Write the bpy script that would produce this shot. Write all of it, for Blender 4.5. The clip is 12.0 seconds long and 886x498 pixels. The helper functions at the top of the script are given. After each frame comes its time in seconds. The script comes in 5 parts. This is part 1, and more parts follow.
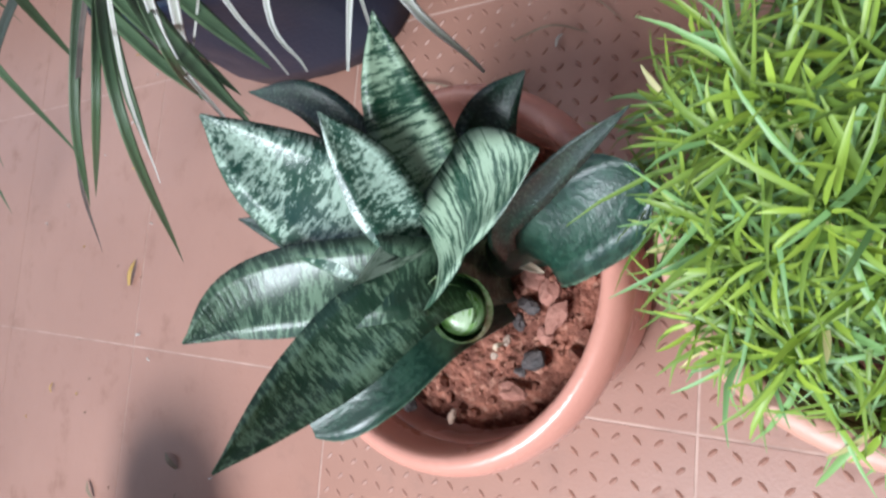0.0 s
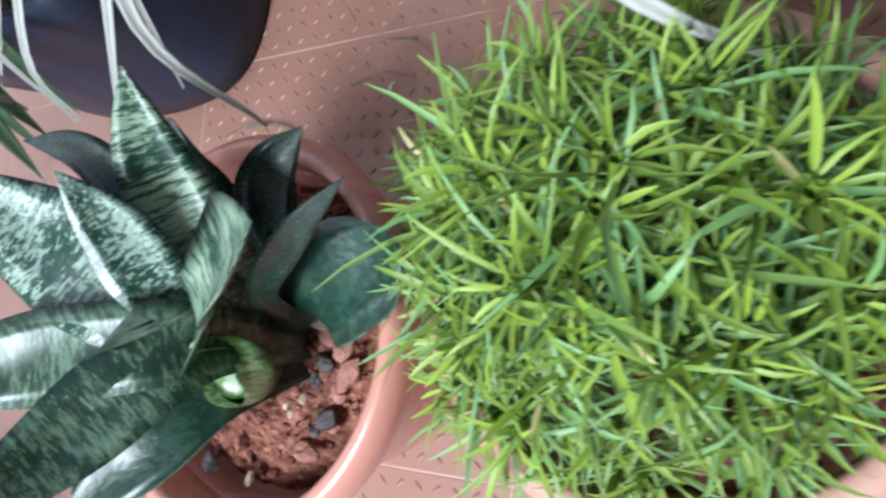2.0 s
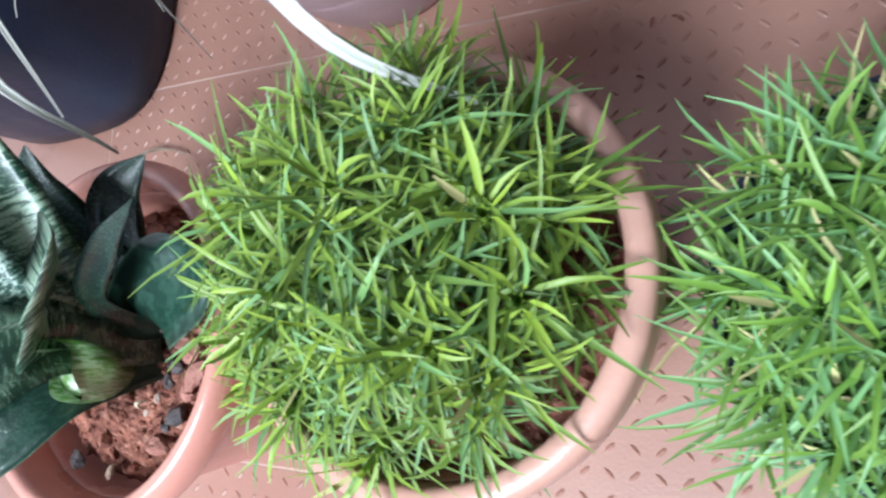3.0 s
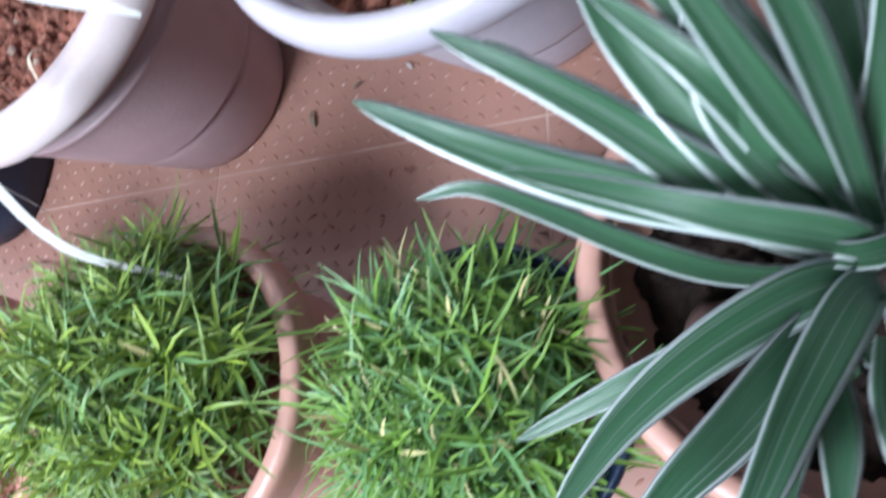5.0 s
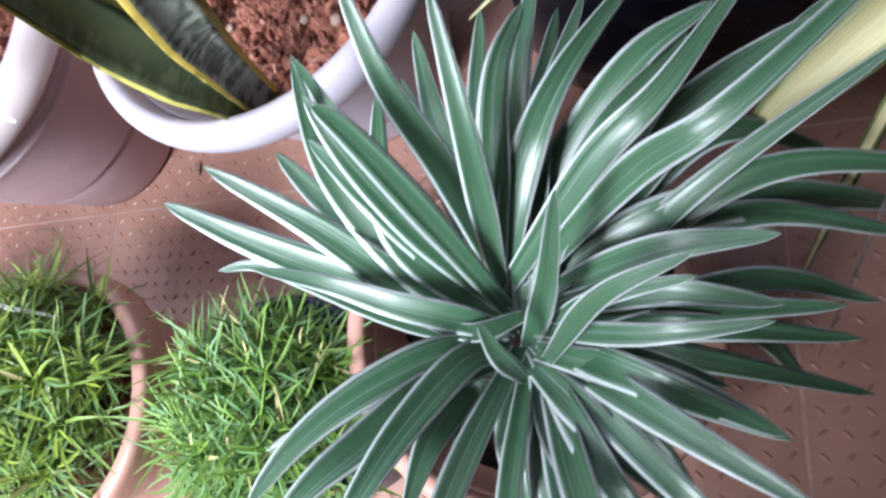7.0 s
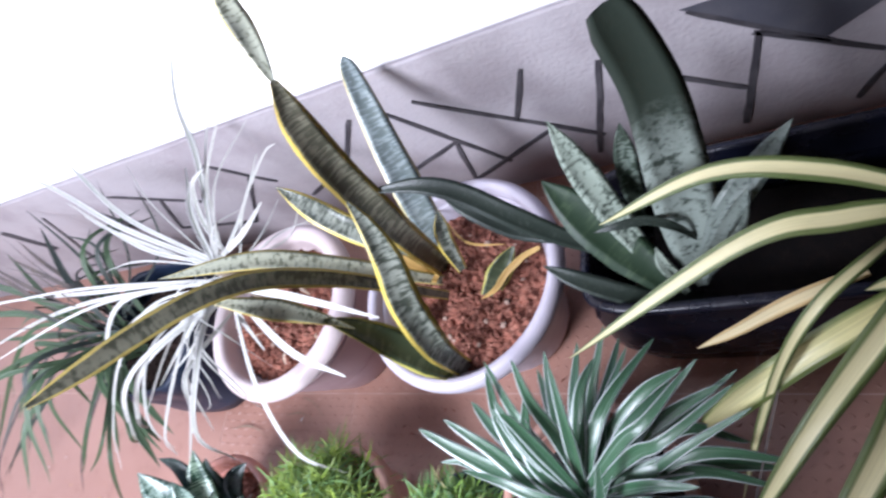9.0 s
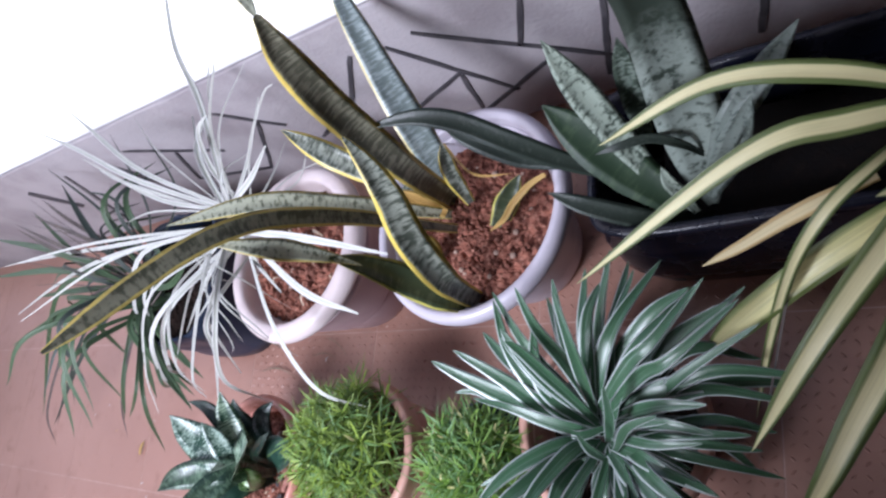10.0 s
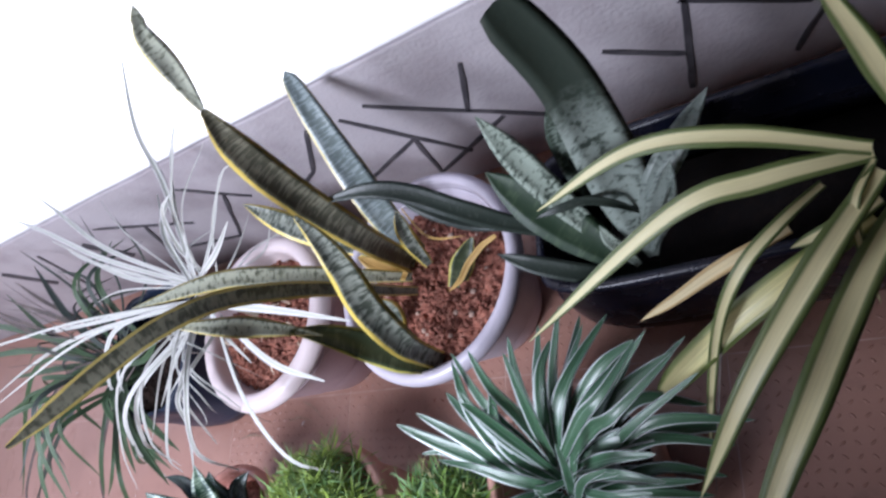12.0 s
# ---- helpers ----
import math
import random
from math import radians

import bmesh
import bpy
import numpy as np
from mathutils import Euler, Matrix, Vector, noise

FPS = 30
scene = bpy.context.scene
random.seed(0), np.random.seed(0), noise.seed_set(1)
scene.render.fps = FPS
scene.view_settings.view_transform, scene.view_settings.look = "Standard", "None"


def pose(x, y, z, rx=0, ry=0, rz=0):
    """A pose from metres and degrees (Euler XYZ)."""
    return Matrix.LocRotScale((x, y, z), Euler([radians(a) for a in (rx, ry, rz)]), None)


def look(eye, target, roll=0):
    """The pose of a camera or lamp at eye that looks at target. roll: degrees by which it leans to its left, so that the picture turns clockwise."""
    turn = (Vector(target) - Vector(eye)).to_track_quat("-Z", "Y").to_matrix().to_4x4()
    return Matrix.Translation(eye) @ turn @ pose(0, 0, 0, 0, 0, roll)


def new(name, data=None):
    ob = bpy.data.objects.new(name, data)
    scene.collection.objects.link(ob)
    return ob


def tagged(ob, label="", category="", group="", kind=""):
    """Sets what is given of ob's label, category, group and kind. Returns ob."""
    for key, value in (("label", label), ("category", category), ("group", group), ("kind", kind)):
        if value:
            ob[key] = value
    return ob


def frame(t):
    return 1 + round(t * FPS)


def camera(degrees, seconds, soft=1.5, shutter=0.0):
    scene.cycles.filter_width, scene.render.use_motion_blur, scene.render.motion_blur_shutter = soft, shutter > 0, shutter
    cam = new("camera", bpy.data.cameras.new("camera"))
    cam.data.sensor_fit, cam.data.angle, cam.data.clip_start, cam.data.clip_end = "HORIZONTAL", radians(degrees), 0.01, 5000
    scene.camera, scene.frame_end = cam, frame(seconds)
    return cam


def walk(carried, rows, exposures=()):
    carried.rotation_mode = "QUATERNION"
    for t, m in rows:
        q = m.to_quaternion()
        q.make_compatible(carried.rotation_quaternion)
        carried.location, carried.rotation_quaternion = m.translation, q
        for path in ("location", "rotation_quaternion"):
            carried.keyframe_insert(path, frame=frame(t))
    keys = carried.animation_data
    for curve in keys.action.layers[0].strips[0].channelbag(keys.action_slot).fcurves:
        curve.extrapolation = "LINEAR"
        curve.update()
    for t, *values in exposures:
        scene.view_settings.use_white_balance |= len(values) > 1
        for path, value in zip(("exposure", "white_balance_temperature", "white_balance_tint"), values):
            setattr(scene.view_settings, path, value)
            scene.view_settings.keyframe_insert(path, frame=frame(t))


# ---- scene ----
cam = camera(65.45, 12.0, soft=2.4, shutter=0.4)
PATH = [
    (0, 0.4647, 0.3936, 0.4202, 8.982, 35.675, 3.387),
    (0.5, 0.4627, 0.3852, 0.4108, 6.636, 35.421, 3.756),
    (1, 0.4692, 0.3804, 0.4023, 8.995, 35.295, 5.440),
    (1.5, 0.4863, 0.4009, 0.3948, 9.575, 33.133, 3.639),
    (2, 0.5189, 0.4120, 0.3801, 10.441, 29.998, 2.190),
    (2.5, 0.5671, 0.4087, 0.3793, 11.196, 28.536, 1.609),
    (4.5, 0.7223, 0.3941, 0.3984, 13.866, 27.307, 1.974),
    (5, 0.7848, 0.4228, 0.4215, 14.297, 26.648, -1.285),
    (5.5, 0.8261, 0.4450, 0.4418, 15.383, 27.015, -2.734),
    (6, 0.8660, 0.4436, 0.4320, 13.423, 25.328, -5.319),
    (6.5, 0.8849, 0.4267, 0.4418, 12.711, 23.382, -3.272),
    (8.5, 1.0696, 0.4434, 0.7608, 23.884, 26.310, 3.715),
    (9, 1.0952, 0.4345, 0.8457, 26.339, 32.767, 5.976),
    (9.5, 1.1039, 0.4141, 0.8300, 23.009, 36.384, 9.682),
    (10, 1.1164, 0.4286, 0.8192, 20.505, 36.516, 4.074),
    (10.5, 1.1247, 0.4295, 0.8117, 21.211, 35.593, 2.826),
    (11, 1.1349, 0.4352, 0.8029, 20.184, 37.310, 1.295),
    (11.5, 1.1386, 0.4346, 0.8092, 20.865, 37.381, 1.582),
    (12, 1.1648, 0.4433, 0.8260, 21.238, 36.810, -0.627),
]
EXPOSURES = [(0.0, 2.08, 5600, 5), (1.5, 2.03, 5450, 4), (2.5, 2.36, 5350, 4), (4.5, 2.42, 5150, 7), (5.0, 2.38, 5250, 8), (6.0, 2.52, 5400, 11), (6.5, 2.7, 5550, 11), (8.5, 2.9, 5430, 16), (9.5, 2.11, 5450, 17), (12.0, 2.02, 5400, 17)]
walk(cam, [(t, pose(x, y, z, rx, ry, rz)) for t, x, y, z, rx, ry, rz in PATH], EXPOSURES)

# ---------------------------------------------------------------- light
SUN_ELEVATION, SUN_AZIMUTH = radians(56), radians(90)
world = bpy.data.worlds.new("sky")
scene.world = world
world.use_nodes = True
wn = world.node_tree
sky = wn.nodes.new("ShaderNodeTexSky")
sky.sky_type = "NISHITA"
sky.sun_disc = False
sky.dust_density, sky.ozone_density = 4.0, 0.6
sky.sun_elevation = SUN_ELEVATION
sky.sun_rotation = -SUN_AZIMUTH
wn.nodes["Background"].inputs["Strength"].default_value = 0.041
wn.links.new(sky.outputs[0], wn.nodes["Background"].inputs["Color"])

sun = new("sun", bpy.data.lights.new("sun", "SUN"))
sun.data.energy = 3.0
sun.data.angle = radians(0.6)
sun.data.color = (1.0, 0.95, 0.88)
to_sun = Vector((-math.sin(SUN_AZIMUTH) * math.cos(SUN_ELEVATION), math.cos(SUN_AZIMUTH) * math.cos(SUN_ELEVATION), math.sin(SUN_ELEVATION)))
sun.matrix_world = look((0, 0, 8), Vector((0, 0, 8)) - to_sun)


# added area lamp for daylight from the south; its opening is unseen, made up
SOUTH_GAP = (-0.28, 0.50, 2.15)
south_fill = new("south_fill_light", bpy.data.lights.new("south_fill_light", "AREA"))
south_fill.data.shape = "RECTANGLE"
south_fill.data.size, south_fill.data.size_y = 0.62, 0.90
south_fill.data.energy = 13.4
south_fill.data.color = (1.0, 0.965, 0.92)
south_fill.matrix_world = look((0.12, -0.52, 1.44), (0.30, 0.6, 0.20))


# ---------------------------------------------------------------- materials
class Nodes:
    """A small builder for procedural materials."""

    def __init__(self, name, rough=0.5, metal=0.0, spec=0.5):
        self.m = bpy.data.materials.new(name)
        self.m.use_nodes = True
        self.t = self.m.node_tree
        self.b = self.t.nodes["Principled BSDF"]
        self.b.inputs["Roughness"].default_value = rough
        self.b.inputs["Metallic"].default_value = metal
        self.b.inputs["Specular IOR Level"].default_value = spec

    def add(self, kind, **values):
        n = self.t.nodes.new(kind)
        for k, v in values.items():
            n.inputs[k].default_value = v
        return n

    def link(self, a, b):
        self.t.links.new(a, b)

    def coord(self, which="Object"):
        return self.add("ShaderNodeTexCoord").outputs[which]

    def math(self, op, a, b=None, clamp=False):
        n = self.t.nodes.new("ShaderNodeMath")
        n.operation, n.use_clamp = op, clamp
        for i, v in enumerate((a, b)):
            if v is None:
                continue
            if isinstance(v, (int, float)):
                n.inputs[i].default_value = v
            else:
                self.link(v, n.inputs[i])
        return n.outputs[0]

    def noise(self, vector, scale, detail=4.0, rough=0.55):
        n = self.add("ShaderNodeTexNoise", Scale=scale, Detail=detail, Roughness=rough)
        self.link(vector, n.inputs["Vector"])
        return n.outputs["Fac"]

    def stretch(self, vector, x, y, z, shift=None):
        n = self.t.nodes.new("ShaderNodeMapping")
        n.inputs["Scale"].default_value = (x, y, z)
        self.link(vector, n.inputs["Vector"])
        if shift is not None:
            self.link(shift, n.inputs["Location"])
        return n.outputs[0]

    def step(self, fac, low, high):
        n = self.add("ShaderNodeMapRange")
        n.interpolation_type = "SMOOTHSTEP"
        n.inputs["From Min"].default_value, n.inputs["From Max"].default_value = low, high
        self.link(fac, n.inputs["Value"])
        return n.outputs["Result"]

    def mix(self, fac, a, b):
        n = self.t.nodes.new("ShaderNodeMix")
        n.data_type = "RGBA"
        for i, v in ((0, fac), (6, a), (7, b)):
            if isinstance(v, (int, float)):
                n.inputs[i].default_value = v
            elif isinstance(v, tuple):
                n.inputs[i].default_value = (*v, 1)
            else:
                self.link(v, n.inputs[i])
        return n.outputs[2]

    def random(self):
        return self.t.nodes.new("ShaderNodeObjectInfo").outputs["Random"]

    def island(self):
        return self.t.nodes.new("ShaderNodeNewGeometry").outputs["Random Per Island"]

    def done(self, colour, bump=None, depth=0.001, rough=None):
        if isinstance(colour, tuple):
            self.b.inputs["Base Color"].default_value = (*colour, 1)
        else:
            self.link(colour, self.b.inputs["Base Color"])
        if rough is not None:
            self.link(rough, self.b.inputs["Roughness"])
        if bump is not None:
            n = self.add("ShaderNodeBump", Strength=1.0, Distance=depth)
            self.link(bump, n.inputs["Height"])
            self.link(n.outputs[0], self.b.inputs["Normal"])
        return self.m


def let_through(k, colour, share):
    """Lets part of the light through a thin leaf."""
    t = k.t.nodes.new("ShaderNodeBsdfTranslucent")
    k.link(colour, t.inputs["Color"])
    m = k.add("ShaderNodeMixShader", Fac=share)
    k.link(k.b.outputs[0], m.inputs[1])
    k.link(t.outputs[0], m.inputs[2])
    k.link(m.outputs[0], k.t.nodes["Material Output"].inputs["Surface"])


def worn(name, colour, other, rough=0.5, scale=18.0, grain=260.0, depth=0.0004, spec=0.5):
    """Paint, plastic or plaster with stains at one scale and grain at another."""
    k = Nodes(name, rough, spec=spec)
    c = k.coord()
    stain = k.step(k.noise(c, scale, 5.0), 0.38, 0.68)
    fine = k.noise(c, grain, 3.0)
    base = k.mix(stain, colour, other)
    dark = tuple(v * 0.75 for v in colour)
    base = k.mix(k.math("MULTIPLY", fine, 0.35), base, dark)
    r = k.math("ADD", k.math("MULTIPLY", stain, 0.15), rough - 0.05)
    return k.done(base, fine, depth, r)


def leaf_coords(k):
    """Across (0 at the midrib, 1 at the edge), the raw uv, and a shift of its own for each leaf."""
    uv = k.coord("UV")
    s = k.t.nodes.new("ShaderNodeSeparateXYZ")
    k.link(uv, s.inputs[0])
    across = k.math("MULTIPLY", k.math("ABSOLUTE", k.math("SUBTRACT", s.outputs[0], 0.5)), 2.0)
    r = k.random()
    j = k.t.nodes.new("ShaderNodeCombineXYZ")
    k.link(k.math("MULTIPLY", r, 7.0), j.inputs[0])
    k.link(k.math("MULTIPLY", r, 13.0), j.inputs[1])
    return across, uv, j.outputs[0], r


def banded(name, deep, light, amount, edge=None, edge_from=0.84, rough=0.38, cross=150.0, along=6.0, upper=None):
    """Snake-plant skin: broken cross bands of pale on deep green, with an edge of another colour where there is one."""
    k = Nodes(name, rough)
    across, uv, shift, r = leaf_coords(k)
    bands = k.noise(k.stretch(uv, along, cross, 1, shift), 1.0, 3.0, 0.6)
    broad = k.noise(k.stretch(uv, 2.5, 22.0, 1, shift), 1.0, 2.0)
    f = k.math("ADD", k.math("MULTIPLY", bands, 0.72), k.math("MULTIPLY", broad, 0.38))
    f = k.step(f, 0.66 - amount * 0.2, 0.80 - amount * 0.2)
    colour = k.mix(f, deep, light)
    colour = k.mix(k.math("MULTIPLY", k.noise(k.stretch(uv, 30, 30, 1, shift), 1.0), 0.3), colour, deep)
    if upper:
        s = k.t.nodes.new("ShaderNodeSeparateXYZ")
        k.link(uv, s.inputs[0])
        height = k.math("ADD", s.outputs[1], k.math("MULTIPLY", k.math("SUBTRACT", bands, 0.5), 0.10))
        colour = k.mix(k.step(height, upper[1], upper[2]), colour, upper[0])
    if edge:
        wobble = k.math("ADD", across, k.math("MULTIPLY", k.math("SUBTRACT", broad, 0.5), 0.25))
        colour = k.mix(k.step(wobble, edge_from - 0.03, edge_from + 0.03), colour, edge)
    return k.done(colour, bands, 0.0005)


def speckled(name, deep, light, amount, rough=0.24, cell=520.0, bands=70.0, margin=None, wide=11.0):
    """Bird's-nest skin: pale freckles in a broken network, gathered into dim cross bands."""
    k = Nodes(name, rough)
    across, uv, shift, r = leaf_coords(k)
    cells = k.noise(k.stretch(uv, wide, cell, 1, shift), 1.0, 3.0, 0.65)
    fine = k.noise(k.stretch(uv, 34.0, cell * 3, 1, shift), 1.0, 2.0)
    broad = k.noise(k.stretch(uv, 1.6, bands, 1, shift), 1.0, 2.0)
    f = k.math("ADD", k.math("MULTIPLY", cells, 0.62), k.math("MULTIPLY", fine, 0.20))
    f = k.math("ADD", f, k.math("MULTIPLY", broad, 0.43))
    mid = 0.625 + 0.14 * (0.5 - amount)
    f = k.step(f, mid - 0.035, mid + 0.045)
    colour = k.mix(f, deep, light)
    colour = k.mix(k.math("MULTIPLY", k.step(broad, 0.35, 0.62), 0.28), colour, tuple(0.6 * p + 0.4 * q for p, q in zip(deep, light)))
    if margin:
        colour = k.mix(k.step(across, 0.93, 0.99), colour, margin)
    gloss = k.math("ADD", k.math("MULTIPLY", cells, 0.16), rough - 0.08)
    k.b.inputs["Coat Weight"].default_value = 0.4
    k.b.inputs["Coat Roughness"].default_value = 0.30
    return k.done(colour, cells, 0.0006, gloss)


def striped(name, middle, side, low, high, rough=0.35, streak=0.35, blotch=0.25, veil=0.0, coat=0.0):
    """A strap leaf whose colour changes from midrib to edge, with fine streaks along it."""
    k = Nodes(name, rough)
    across, uv, shift, r = leaf_coords(k)
    lines = k.noise(k.stretch(uv, 26.0, 3.0, 1, shift), 1.0, 3.0)
    blot = k.noise(k.stretch(uv, 3.0, 20.0, 1, shift), 1.0, 3.0)
    a = k.math("ADD", across, k.math("MULTIPLY", k.math("SUBTRACT", lines, 0.5), 0.3))
    colour = k.mix(k.step(a, low, high), middle, side)
    colour = k.mix(k.math("MULTIPLY", k.step(lines, 0.35, 0.75), streak), colour, tuple(v * 0.5 for v in middle))
    # veil: pale streaks that also put the leaf's bluish sheen into the colour
    if veil:
        colour = k.mix(k.math("MULTIPLY", k.step(k.noise(k.stretch(uv, 14.0, 4.0, 1, shift), 1.0, 2.0), 0.52, 0.72), veil), colour, side)
    colour = k.mix(k.math("MULTIPLY", k.step(blot, 0.5, 0.8), blotch), colour, tuple(min(1, v * 1.5) for v in side))
    let_through(k, colour, 0.08)
    k.b.inputs["Coat Weight"].default_value = coat
    k.b.inputs["Coat Roughness"].default_value = 0.32
    return k.done(colour, lines, 0.0004)


def tile_material():
    k = Nodes("floor_tile_clay", 0.42)
    c = k.coord("Generated")
    w = k.t.nodes.new("ShaderNodeNewGeometry").outputs["Position"]
    big = k.step(k.noise(w, 3.5, 4.0), 0.35, 0.7)
    dirt = k.step(k.noise(w, 22.0, 6.0, 0.65), 0.52, 0.78)
    fine = k.noise(w, 500.0, 3.0)
    colour = k.mix(big, (0.330, 0.176, 0.129), (0.402, 0.223, 0.166))
    colour = k.mix(k.math("MULTIPLY", dirt, 0.6), colour, (0.195, 0.108, 0.080))
    colour = k.mix(k.math("MULTIPLY", k.random(), 0.25), colour, (0.30, 0.15, 0.12))
    colour = k.mix(k.math("MULTIPLY", fine, 0.3), colour, (0.26, 0.14, 0.11))
    r = k.math("ADD", k.math("MULTIPLY", dirt, 0.22), 0.40)
    return k.done(colour, fine, 0.00015, r)


def soil_material():
    k = Nodes("red_soil", 0.92, spec=0.2)
    c = k.t.nodes.new("ShaderNodeNewGeometry").outputs["Position"]
    a = k.step(k.noise(c, 60.0, 6.0, 0.7), 0.35, 0.7)
    b = k.noise(c, 420.0, 4.0)
    colour = k.mix(a, (0.115, 0.043, 0.030), (0.390, 0.160, 0.108))
    colour = k.mix(k.math("MULTIPLY", k.step(k.noise(c, 190.0, 3.0), 0.52, 0.7), 0.6), colour, (0.50, 0.27, 0.195))
    return k.done(colour, b, 0.002)


def sprig_material(name, young, old):
    k = Nodes(name, 0.45)
    uv = k.coord("UV")
    s = k.t.nodes.new("ShaderNodeSeparateXYZ")
    k.link(uv, s.inputs[0])
    r, o = s.outputs[0], k.random()
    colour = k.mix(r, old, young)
    colour = k.mix(k.math("MULTIPLY", o, 0.5), colour, tuple(v * 0.6 for v in old))
    colour = k.mix(k.step(r, 0.975, 0.98), colour, (0.70, 0.62, 0.30))
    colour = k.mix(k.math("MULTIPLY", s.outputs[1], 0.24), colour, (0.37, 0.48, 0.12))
    blue = k.math("MULTIPLY", k.step(r, 0.945, 0.95), k.math("SUBTRACT", 1.0, k.step(r, 0.965, 0.97)))
    colour = k.mix(k.math("MULTIPLY", blue, 0.7), colour, (0.15, 0.31, 0.14))
    let_through(k, colour, 0.16)
    return k.done(colour)


